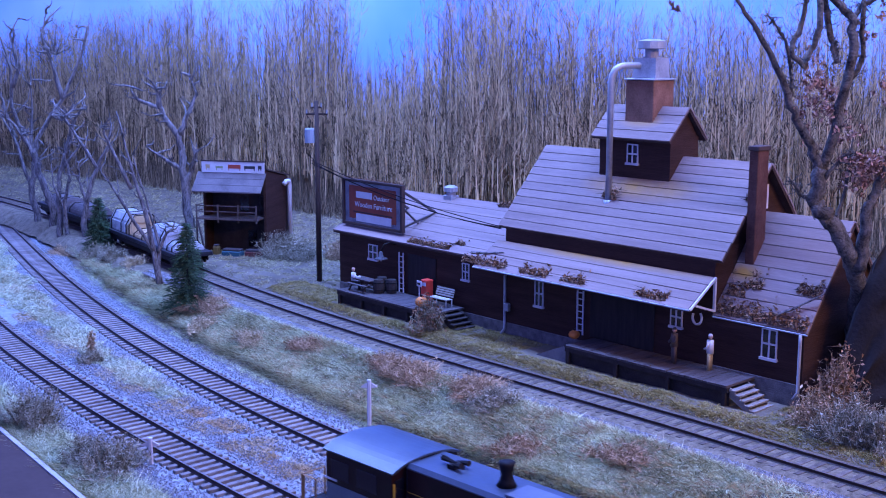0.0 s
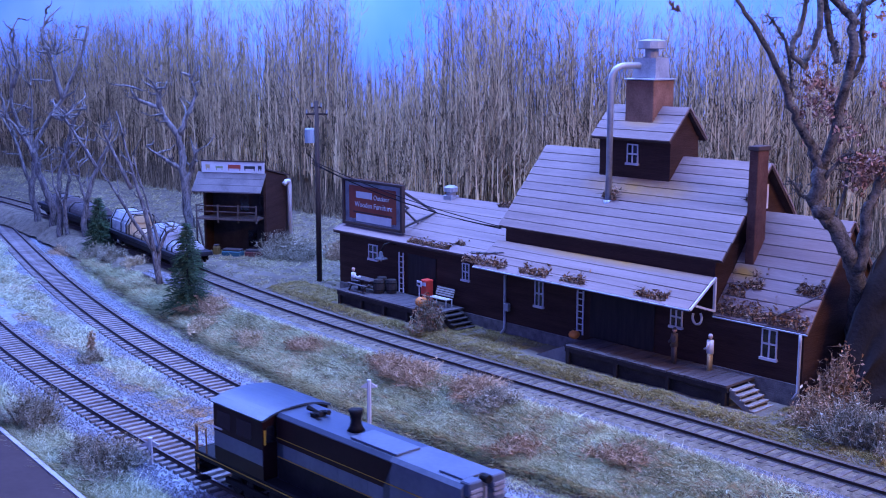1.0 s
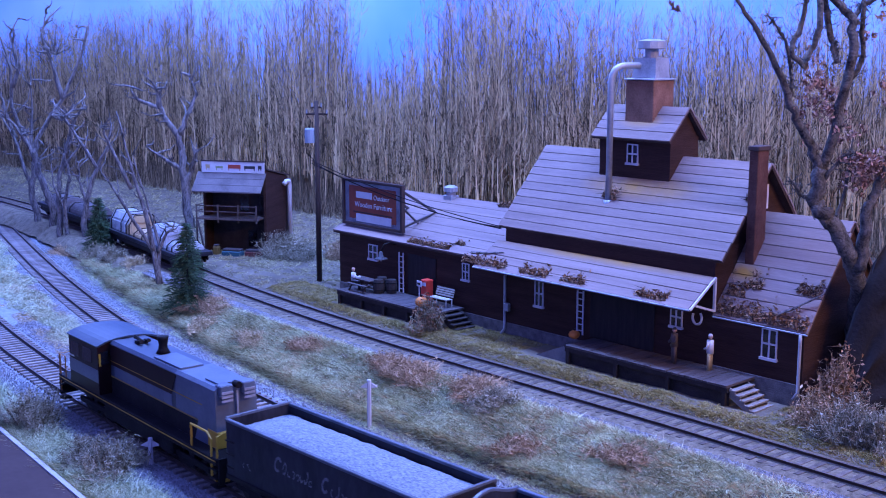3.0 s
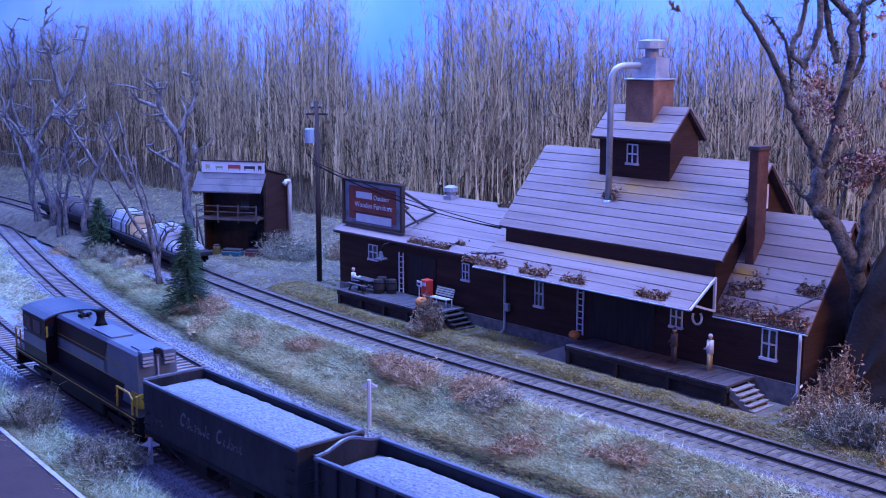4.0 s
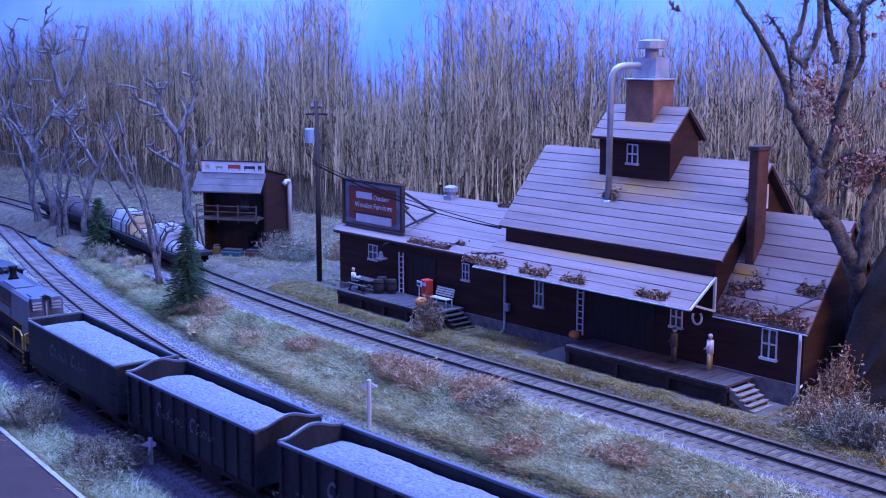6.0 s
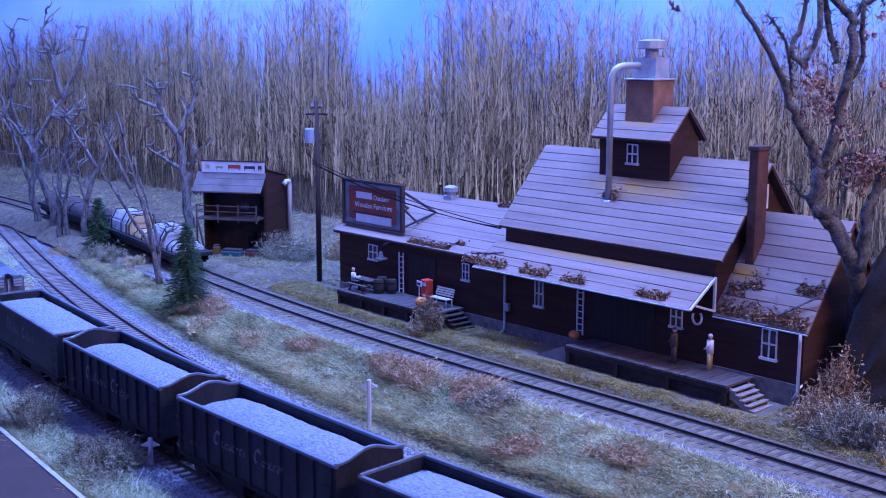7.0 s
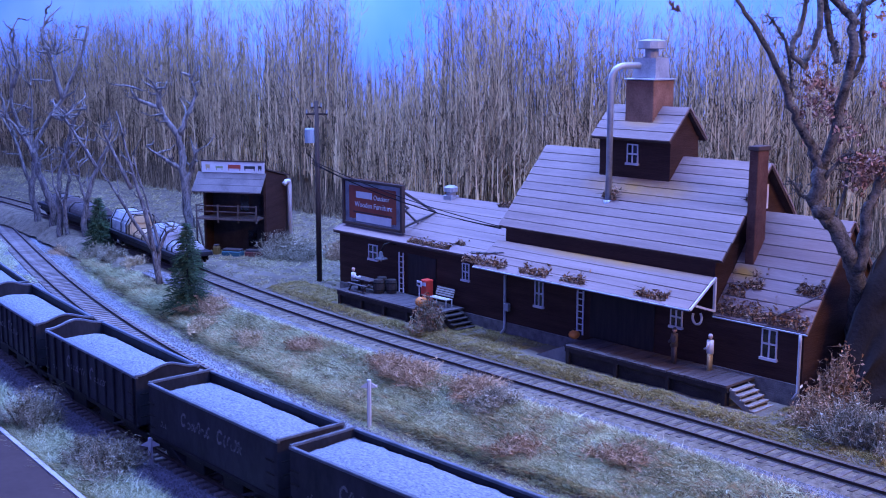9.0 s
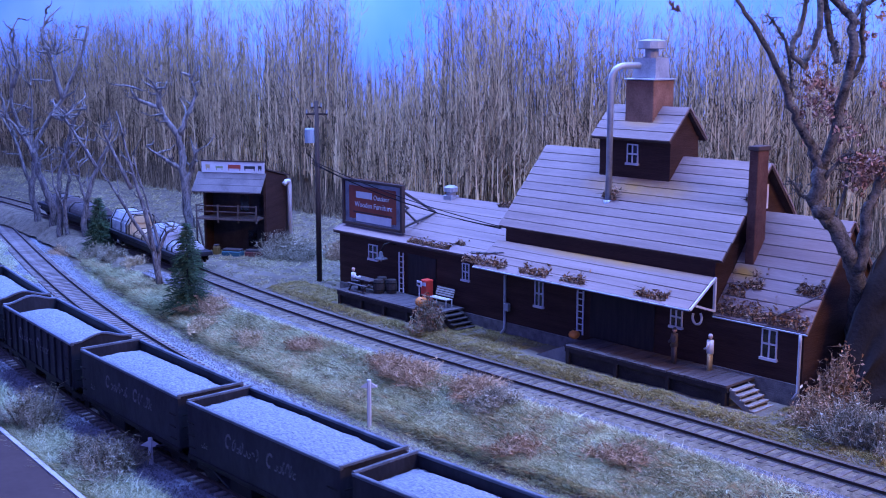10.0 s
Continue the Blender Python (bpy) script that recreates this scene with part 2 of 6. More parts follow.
def stones(name, yf, x0, x1, lo, hi, z, n, seed, label):
    rnd = np.random.RandomState(seed)
    x = x0 + (x1 - x0) * rnd.rand(n)
    o = lo + (hi - lo) * rnd.rand(n)
    yy = np.array([yf(q) for q in x]) + o
    s = 0.026 + 0.036 * rnd.rand(n)
    base = np.array([(1, 0, 0), (-0.6, 0.8, 0), (-0.6, -0.8, 0), (0.2, 0.1, 0.9), (-0.1, 0, -0.8)], float)
    ang = rnd.rand(n) * math.tau
    drop = np.where((o < lo + 0.5) | (o > hi - 0.5), -0.12, np.where(np.abs(o) < 1.45, -0.1, -0.03))
    rx = base[None, :, 0] * np.cos(ang)[:, None] - base[None, :, 1] * np.sin(ang)[:, None]
    ry = base[None, :, 0] * np.sin(ang)[:, None] + base[None, :, 1] * np.cos(ang)[:, None]
    V = np.stack([x[:, None] + rx * s[:, None], yy[:, None] + ry * s[:, None], (z + drop)[:, None] + base[None, :, 2] * s[:, None]], -1).reshape(-1, 3)
    f = np.array([(0, 1, 3), (1, 2, 3), (2, 0, 3), (1, 0, 4), (2, 1, 4), (0, 2, 4)])
    F = (f[None] + 5 * np.arange(n)[:, None, None]).reshape(-1, 3)
    tagged(raw(name, V, F.tolist(), M_STONE), label, "ballast", kind="stuff")


TRACKS = (("front", y_front, -84, 90, Z_FRONT, M_TIE_DUSTY), ("middle", y_middle, -118, 20, Z_FRONT, M_TIE_DUSTY), ("siding", y_siding, -116, 30, Z_SIDING, M_TIE_GREY))
ribbon("ballast_front", y_front, -86, 92, -2.7, 3.3, Z_FRONT - 0.2, "pale grey crushed stone ballast under the front track", M_BALLAST)
ribbon("ballast_middle", y_middle, -120, 22, -3.3, 2.3, Z_FRONT - 0.2, "pale grey crushed stone ballast under the middle track", M_BALLAST)
ribbon("ballast_siding", y_siding, -118, 32, -2.4, 1.3, Z_SIDING - 0.2, "earthy ballast under the siding by the factory", M_SIDING, inner=0.012)


def build_track(tag, yf, x0, x1, z, tie_mat):
    top = thing("railway_track", {"front": "front railway track with dark ties and rusty rails", "middle": "curving middle railway track with dark ties",
                                  "siding": "factory siding with dusty ties sunk in ballast"}[tag], "railway track", kind="structure")
    bm = B()
    box(bm, -0.125, 0.125, -1.28, 1.28, -0.17, 0.0, 0.02)
    me = mesh_of("tie", bm, tie_mat)
    x, i = x0, 0
    rnd = random.Random(len(tag))
    while x < x1:
        d = (yf(x + 0.05) - yf(x - 0.05)) / 0.1
        piece("tie", me, top, pose(x * K, yf(x) * K, (z - 0.16) * K, 0, 0, math.degrees(math.atan(d)) + rnd.uniform(-1.5, 1.5)))
        x += 0.56 / math.hypot(1, d)
    for s in (-1, 1):
        bm = B()
        prof = [(-0.09, -0.16), (0.09, -0.16), (0.03, -0.11), (0.03, -0.05), (0.045, 0.0), (-0.045, 0.0), (-0.03, -0.05), (-0.03, -0.11)]
        rings, x = [], x0
        while x <= x1:
            d = (yf(x + 0.05) - yf(x - 0.05)) / 0.1
            nx, ny = -d / math.hypot(1, d), 1 / math.hypot(1, d)
            rings.append([bm.verts.new((x + nx * (s * 0.7475 + o), yf(x) + ny * (s * 0.7475 + o), z + h)) for o, h in prof])
            x += 1.0
        for a, b in zip(rings, rings[1:]):
            for k in range(8):
                f = bm.faces.new((a[k], a[(k + 1) % 8], b[(k + 1) % 8], b[k]))
                f.material_index = 1 if k == 4 else 0
        part("rail", bm, [M_RAIL, M_RAILTOP], top, "rusty rail with bright worn head")


for row in TRACKS:
    build_track(*row)
stones("ballast_stones", y_front, -40, 8, -3.2, 3.3, Z_FRONT - 0.2, 42000, 1, "loose pale crushed stones by the front track")
stones("ballast_stones", y_middle, -70, 4, -3.0, 2.8, Z_FRONT - 0.2, 42000, 2, "loose pale crushed stones by the middle track")
stones("ballast_stones", y_siding, -45, 14, -3.0, -1.25, Z_SIDING - 0.2, 40000, 3, "loose pale crushed stones by the siding")


# ---- the factory ----
LM, LW, XR = 13.94, 29.48, 4.82
YM, ZMR, ZME = 3.73, 10.81, 6.49
factory = thing("factory_building", "dark brown wooden furniture factory with weathered board roofs", "building")


def gable_wall(name, x0, x1, ys, zs, parent):
    """A wall across the house with a roof-shaped top: ys, zs its outline."""
    bm = B()
    solid(bm, [(x0, y, z) for y, z in zip(ys, zs)], [(x1, y, z) for y, z in zip(ys, zs)])
    return part(name, bm, M_WALL, parent)


def wall_x(name, x0, x1, y0, y1, z0, z1, parent, material=None):
    bm = B()
    box(bm, x0, x1, y0, y1, z0, z1)
    return part(name, bm, material or M_WALL, parent)


def roof_slope(x0, x1, eave, ridge, n, roof, thick=0.14):
    """Overlapping courses of boards from the eave (y, z) up to the ridge."""
    (ya, za), (yb, zb) = eave, ridge
    u = Vector((0, yb - ya, zb - za)).normalized()
    up = Vector((0, -u.z, u.y)) if u.y > 0 else Vector((0, u.z, -u.y))
    bm = B()
    a, b = Vector((x0 + 0.02, ya, za)) - up * 0.02, Vector((x0 + 0.02, yb, zb)) - up * 0.02
    w = Vector((x1 - x0 - 0.04, 0, 0))
    solid(bm, [a - up * 0.1, a - up * 0.1 + w, b - up * 0.1 + w, b - up * 0.1], [a, a + w, b + w, b])
    part("roof_deck", bm, M_EDGE, roof)
    rnd = random.Random(int(x0 * 10) + n)
    for i in range(n):
        p = Vector((x0, ya + (yb - ya) * i / n, za + (zb - za) * i / n)) + u * 0.012
        q = Vector((x0, ya + (yb - ya) * (i + 1) / n, za + (zb - za) * (i + 1) / n)) - u * 0.03
        j = rnd.uniform(-0.03, 0.03)
        w = Vector((x1 - x0 + rnd.uniform(-0.03, 0.03), 0, 0))
        lo = hi = up * (thick * 0.6 + rnd.uniform(0, 0.012))
        p.x += j
        q.x += j
        bm = B()
        solid(bm, [p, p + w, q + w, q], [p + lo, p + w + lo, q + w + hi, q + hi])
        part("roof_board", bm, M_ROOF, roof)


def empty_part(name, parent, label=""):
    ob = new(name)
    ob.empty_display_size = 0.01
    ob.parent = parent
    return tagged(ob, label)


def sash(x, z, w, h, y, parent, cols=2, rows=2, face=-1):
    """A white sash window in a wall that faces -y."""
    bm = B()
    t, d = 0.065, 0.08
    box(bm, x - w / 2 - t, x - w / 2, y - d, y + 0.05, z - t, z + h + t, 0.01)
    box(bm, x + w / 2, x + w / 2 + t, y - d, y + 0.05, z - t, z + h + t, 0.01)
    box(bm, x - w / 2, x + w / 2, y - d, y + 0.05, z + h, z + h + t)
    box(bm, x - w / 2 - t - 0.05, x + w / 2 + t + 0.05, y - d - 0.06, y + 0.05, z - t - 0.06, z - 0.001)
    for i in range(1, cols):
        c = x - w / 2 + w * i / cols
        box(bm, c - 0.04, c + 0.04, y - 0.07, y + 0.03, z, z + h)
    for i in range(1, rows):
        c = z + h * i / rows
        box(bm, x - w / 2, x + w / 2, y - 0.075, y + 0.028, c - 0.04, c + 0.04)
    win = part("window", bm, M_WHITE, parent, "white painted sash window frame")
    bm = B()
    box(bm, x - w / 2, x + w / 2, y - 0.035, y - 0.015, z, z + h)
    part("pane", bm, M_GLASS, win)


# long low wing
ZG = 0.1
roofw = empty_part("roof", factory, "weathered board roof of the long wing")
wall_x("wall", -LW, -LM, 0, 0.25, ZG, 4.35, factory)
wall_x("wall", -LW, -LM, 10.5, 10.75, ZG, 4.35, factory)
gable_wall("wall", -LW, -LW + 0.25, (0.25, 10.5, 10.5, 5.38, 0.25), (ZG, ZG, 4.35, 6.42, 4.4), factory)
roof_slope(-LW - 0.3, -LM - 0.03, (-0.33, 4.36), (5.38, 6.58), 7, roofw)
roof_slope(-LW - 0.3, -LM - 0.03, (11.1, 4.36), (5.38, 6.58), 7, roofw)
# tall middle
roofm = empty_part("roof", factory, "weathered board roof of the tall part")
wall_x("wall", -LM, 0, 0, 0.25, ZG, 6.5, factory)
wall_x("wall", -LM, 0, 7.21, 7.46, ZG, 6.5, factory)
for xa, xb in ((-LM, -LM + 0.25), (-0.25, 0.0)):
    gable_wall("wall", xa, xb, (0.25, 7.21, 7.21, YM, 0.25), (ZG, ZG, 6.55, 10.62, 6.55), factory)
roof_slope(-LM - 0.45, 0.45, (-0.1, ZME - 0.1), (YM, ZMR - 0.1), 11, roofm)
roof_slope(-LM - 0.45, 0.45, (7.56, ZME - 0.1), (YM, ZMR - 0.1), 11, roofm)
# awning over the loading dock
roofc = empty_part("awning", factory, "board awning with grey gutter over the loading dock")
roof_slope(-LM - 0.6, 0.0, (-1.95, 4.26), (-0.02, 5.56), 4, roofc, 0.12)
bm = B()
box(bm, -LM - 0.6, 0.05, -2.06, -1.96, 4.24, 4.32, 0.02)
part("gutter", bm, M_METAL, roofc, "thin grey metal gutter")
bm = B()
tube(bm, [(0.1, -2.02, 4.3), (0.1, -0.05, 5.58)], 0.07, 4)
tube(bm, [(0.1, -0.1, 5.58), (0.1, -0.1, 3.95)], 0.08, 4)
tube(bm, [(0.1, -1.6, 4.45), (0.1, -0.1, 3.98)], 0.07, 4)
part("bracket", bm, M_WHITE, roofc, "white triangular awning bracket")
# lower end wing
roofr = empty_part("roof", factory, "weathered board roof of the end wing")
wall_x("wall", 0.0, XR, 0, 0.25, 0.5, 3.78, factory)
wall_x("wall", 0.0, XR, 6.96, 7.21, 0.3, 3.78, factory)
gable_wall("wall", XR - 0.25, XR, (0.25, 6.96, 6.96, 3.6, 0.25), (0.3, 0.3, 3.8, 8.36, 3.85), factory)
roof_slope(0.02, XR + 0.2, (-0.05, 3.72), (3.6, 8.4), 10, roofr)
roof_slope(0.02, XR + 0.2, (7.25, 3.72), (3.6, 8.4), 10, roofr)
bm = B()
box(bm, 0.05, XR + 0.25, -0.2, -0.11, 3.68, 3.75, 0.02)
part("gutter", bm, M_METAL, roofr)
# stone base
for x0, x1, z1 in ((-LW + 0.05, -LM, 0.95), (-LM, 0.0, 0.95), (0.0, XR - 0.02, 1.35)):
    bm = B()
    box(bm, x0, x1 - 0.01, -0.09, -0.01, -0.3, z1, 0.02)
    part("foundation", bm, M_FOUND, factory, "grey stone base")
# roof tower
tower = empty_part("cupola", factory, "brown boarded roof tower with a small gable roof")
XA, XB, YQ = -9.41, -4.75, 2.55
YQ2 = 2 * YM - YQ
wall_x("wall", XA, XB, YQ, YQ + 0.2, 9.0, 11.75, tower)
wall_x("wall", XA, XB, YQ2 - 0.2, YQ2, 9.0, 11.75, tower)
for xa, xb in ((XA, XA + 0.2), (XB - 0.2, XB)):
    gable_wall("wall", xa, xb, (YQ + 0.2, YQ2 - 0.2, YQ2 - 0.2, YM, YQ + 0.2), (9.0, 9.0, 11.8, 13.1, 11.8), tower)
roof_slope(XA - 0.26, XB + 0.26, (YQ - 0.41, 11.56), (YM, 13.22), 4, tower)
roof_slope(XA - 0.26, XB + 0.26, (YQ2 + 0.41, 11.56), (YM, 13.22), 4, tower)
sash(-7.15, 10.32, 0.62, 0.92, YQ, factory)
bm = B()
box(bm, -8.03, -6.18, 2.88, 4.58, 12.0, 14.6, 0.04)
boxp = part("duct_box", bm, M_BRICK, tower, "brown boarded duct box")
bm = B()
box(bm, -8.1, -6.11, 2.81, 4.65, 14.6, 14.69, 0.02)
part("cap", bm, M_METAL, boxp)
bm = B()
solid(bm, [(-7.85, 3.2, 14.69), (-6.35, 3.2, 14.69), (-6.35, 4.4, 14.69), (-7.85, 4.4, 14.69)], [(-7.8, 3.25, 15.75), (-6.4, 3.25, 15.75), (-6.4, 4.35, 15.75), (-7.8, 4.35, 15.75)])
vent = part("roof_ventilator", bm, M_METAL, tower, "pale sheet metal ventilator")
bm = B()
lathe(bm, [(0.36, 15.75), (0.36, 16.25)], -7.1, 3.8)
lathe(bm, [(0.72, 16.2), (0.76, 16.25), (0.76, 16.62), (0.3, 16.72)], -7.1, 3.8)
part("vent_cap", bm, M_METAL, vent, smooth=False)
bm = B()
pts = [(-7.95, 1.6, 8.0), (-7.95, 1.6, 14.6)] + [(-7.95 + 0.35 * (1 - math.cos(a)), 1.6 + 0.55 * (1 - math.cos(a)), 14.6 + 0.75 * math.sin(a)) for a in (0.4, 0.8, 1.2, 1.57)] + [(-7.45, 3.3, 15.35)]
tube(bm, pts, 0.17, 10)
tube(bm, [(-7.95, 1.6, 7.95), (-7.95, 1.6, 8.35)], 0.26, 10)
part("duct_pipe", bm, M_METAL, tower, "tall pale bent metal duct", True)
# end chimney
bm = B()
box(bm, 0.46, 0.95, 1.7, 2.6, 4.4, 11.5, 0.03)
chim = part("chimney", bm, M_CHIM, factory, "slim brown brick chimney")
bm = B()
box(bm, 0.4, 1.01, 1.63, 2.67, 11.5, 11.72, 0.03)
part("chimney_cap", bm, M_EDGE, chim)
# windows
for x, z, w, h in ((-25.9, 2.95, 0.8, 0.85), (-17.2, 2.9, 0.46, 0.9), (-11.3, 2.32, 0.52, 1.35), (-2.1, 2.85, 0.6, 0.9), (3.1, 2.3, 0.68, 1.3)):
    sash(x, z, w, h, 0, factory)
bm = B()
box(bm, 0.0, 0.08, 3.4, 4.1, 8.5, 9.7)
part("gable_window", bm, M_WHITE, factory, "white attic window")
# downpipes
for x, z1, z0, y in ((-13.8, 4.2, 0.3, -0.18), (4.75, 3.7, 0.75, -0.2)):
    bm = B()
    tube(bm, [(x, y - 0.5 if x < 0 else y, z1), (x, y, z1 - 0.4), (x, y, z0 + 0.3), (x - 0.1, y - 0.2, z0)], 0.08, 6)
    part("downpipe", bm, M_METAL, factory, "pale metal downpipe", True)
bm = B()
box(bm, -13.75, -13.4, -0.35, -0.1, 1.65, 2.1, 0.03)
part("meter_box", bm, M_METAL, factory)
# big sliding doors
M_DOOR = mat("near_black_boards", (0.014, 0.011, 0.011), (0.03, 0.024, 0.022), 0.8, 0.85, 0.3, stretch=(4, 1, 0.4))
for x0, x1 in ((-22.4, -19.8), (-7.6, -3.4)):
    bm = B()
    box(bm, x0, x1, -0.07, -0.005, 1.28, 3.75, 0.02)
    part("sliding_door", bm, M_DOOR, factory, "nearly black boarded sliding door")


# docks
M_PALEWOOD = mat("pale_worn_boards", (0.14, 0.125, 0.11), (0.28, 0.255, 0.225), 0.6, 0.85, 0.3, stretch=(1, 4, 1))
def dock(x0, x1, y0, z, label, posts):
    top = thing("loading_dock", label, "loading dock", group="loading docks")
    bm = B()
    n = int((x1 - x0) / 0.33)
    for i in range(n):
        a = x0 + (x1 - x0) * i / n
        bm = B()
        box(bm, a, a + (x1 - x0) / n - 0.03, y0, -0.1, z - 0.1, z + random.uniform(-0.012, 0.012))
        part("deck_board", bm, M_DECK, top)
    bm = B()
    box(bm, x0, x1, y0 + 0.03, y0 + 0.18, z - 0.32, z - 0.101)
    part("rim_beam", bm, M_DARKWOOD, top)
    for i in range(posts):
        a = x0 + 0.1 + (x1 - x0 - 0.4) * i / (posts - 1)
        bm = B()
        box(bm, a, a + 0.2, y0 + 0.02, y0 + 0.2, -0.2, z - 0.1)
        part("post", bm, M_DARKWOOD, top)
    bm = B()
    box(bm, x0 + 0.05, x1 - 0.05, y0 + 0.26, y0 + 0.32, -0.2, z - 0.12)
    part("skirt", bm, M_DARKWOOD, top, "dark boarded skirt")
    return top


dock(-26.4, -17.2, -2.6, 1.22, "low grey plank loading dock by the long wing", 5)
dock(-7.3, 2.5, -2.35, 1.27, "low grey plank loading dock under the awning", 4)
# ramp and steps
bm = B()
solid(bm, [(-10.4, -2.2, 0.0), (-7.35, -2.2, 0.0), (-7.35, -0.12, 0.0), (-10.4, -0.12, 0.0)], [(-9.6, -2.2, 0.25), (-7.35, -2.2, 1.2), (-7.35, -0.12, 1.2), (-9.6, -0.12, 0.25)])
tagged(part("ramp", bm, mat("grey_concrete", (0.12, 0.12, 0.13), (0.22, 0.21, 0.21), 0.8, 0.9, 0.3), label="grey concrete ramp up to the loading dock"), category="ramp")


def steps(x, y0, y1, z, n, run, label, material):
    top = thing("steps", label, "steps")
    for i in range(n):
        bm = B()
        zt = z - (i + 1) * z / (n + 1)
        box(bm, x + i * run, x + (i + 1) * run + 0.04, y0, y1, zt - 0.08, zt, 0.01)
        part("tread", bm, material, top)
    for y in (y0 + 0.05, y1 - 0.13):
        bm = B()
        solid(bm, [(x, y, z - 0.1), (x + n * run, y, 0.0), (x + n * run, y, -0.2), (x, y, z - 0.55)], [(x, y + 0.08, z - 0.1), (x + n * run, y + 0.08, 0.0), (x + n * run, y + 0.08, -0.2), (x, y + 0.08, z - 0.55)])
        part("stringer", bm, material, top)


steps(2.52, -2.2, -0.6, 1.27, 6, 0.26, "pale grey steps down from the dock", M_PALEWOOD)
steps(-17.15, -1.9, -0.4, 1.22, 5, 0.3, "mossy dark wooden steps down from the dock", M_DARKWOOD)


# ---- the train ----
M_BLACK = mat("weathered_black_steel", (0.006, 0.006, 0.007), (0.02, 0.019, 0.02), 1.0, 0.6, 0.15, spec=0.1)
M_HOPPER = mat("dark_hopper_paint", (0.011, 0.012, 0.016), (0.034, 0.035, 0.044), 1.4, 0.55, 0.2, stretch=(1, 1, 0.4), spec=0.1)
M_INSIDE = mat("dusty_hopper_inside", (0.05, 0.062, 0.078), (0.12, 0.14, 0.165), 0.8, 0.8, 0.3)
M_LOAD = mat("pale_gravel_load", (0.085, 0.105, 0.12), (0.3, 0.345, 0.38), 0.1, 0.95, 1.0, fine=2.0)
M_MAROON = mat("maroon_paint", (0.009, 0.004, 0.005), (0.02, 0.008, 0.009), 1.5, 0.4, 0.03, spec=0.15)
M_GREY = mat("locomotive_grey_paint", (0.065, 0.085, 0.115), (0.115, 0.14, 0.175), 1.5, 0.35, 0.03, spec=0.3)
M_HOODTOP = mat("dark_hood_paint", (0.014, 0.024, 0.042), (0.032, 0.047, 0.075), 1.2, 0.42, 0.03, spec=0.5)
M_YELLOW = plain("yellow_paint", (0.42, 0.25, 0.03), 0.5)
M_LETTER = plain("faded_lettering", (0.13, 0.13, 0.15), 0.7)
M_WHEEL = mat("oily_wheel_steel", (0.015, 0.014, 0.014), (0.04, 0.035, 0.03), 0.5, 0.5, 0.1, metal=0.5)


def truck(parent, x, wheelbase=1.7):
    bm = B()
    for s in (-1, 1):
        box(bm, x - wheelbase / 2 - 0.35, x + wheelbase / 2 + 0.35, s * 1.02 - 0.08, s * 1.02 + 0.08, 0.42, 0.68, 0.03)
        box(bm, x - 0.35, x + 0.35, s * 1.0 - 0.1, s * 1.0 + 0.1, 0.25, 0.5, 0.03)
    box(bm, x - 0.2, x + 0.2, -1.0, 1.0, 0.5, 0.85)
    part("truck_frame", bm, M_BLACK, parent)
    made = []
    for dx in (-wheelbase / 2, wheelbase / 2):
        bm = B()
        for s in (-1, 1):
            for r, a, b in ((0.42, 0.68, 0.8), (0.46, 0.64, 0.68)):
                prof = [(r, s * a), (r, s * b)]
                rings = [[bm.verts.new((rr * math.cos(k * math.tau / 16), y, rr * math.sin(k * math.tau / 16))) for k in range(16)] for rr, y in prof]
                for k in range(16):
                    bm.faces.new((rings[0][k], rings[0][(k + 1) % 16], rings[1][(k + 1) % 16], rings[1][k]))
                bm.faces.new(rings[0][::-1]), bm.faces.new(rings[1])
        tube(bm, [(0, -0.7, 0), (0, 0.7, 0)], 0.08, 6)
        w = part("wheelset", bm, M_WHEEL, parent)
        w.location = tk((x + dx, 0, 0.42))
        made.append((w, x + dx))
    return made


def coupler(parent, x, s):
    bm = B()
    box(bm, min(x, x + s * 0.45), max(x, x + s * 0.45), -0.1, 0.1, 0.72, 0.98, 0.03)
    part("coupler", bm, M_BLACK, parent)


def lettering(parent, x0, widths, z, y, h=0.42):
    """Loops and hooks in place of the faded script on the side."""
    x = x0
    for w in widths:
        if w > 0:
            bm = B()
            tall = h * (1.5 if w > 0.35 else random.choice((0.6, 0.7, 0.8, 1.25)))
            a0 = random.uniform(0.4, 1.0) if w > 0.35 else random.uniform(0, 5)
            a1 = a0 + (random.uniform(4.2, 5.2) if w > 0.35 else random.uniform(2.4, 5.6))
            slant = random.uniform(0.15, 0.35)
            n = 9
            ring = []
            for i in range(n):
                a = a0 + (a1 - a0) * i / (n - 1)
                cx, cz = math.cos(a), math.sin(a)
                for k in (1.0, 0.62):
                    ring.append(bm.verts.new((x + w * 0.42 * (1 + cx * k) + slant * cz * k * tall * 0.5, y - 0.003, z - h / 2 + tall / 2 * (1 + cz * k))))
            for i in range(n - 1):
                bm.faces.new((ring[2 * i], ring[2 * i + 1], ring[2 * i + 3], ring[2 * i + 2]))
            part("lettering_mark", bm, M_LETTER, parent, "faded pale lettering")
        x += abs(w)


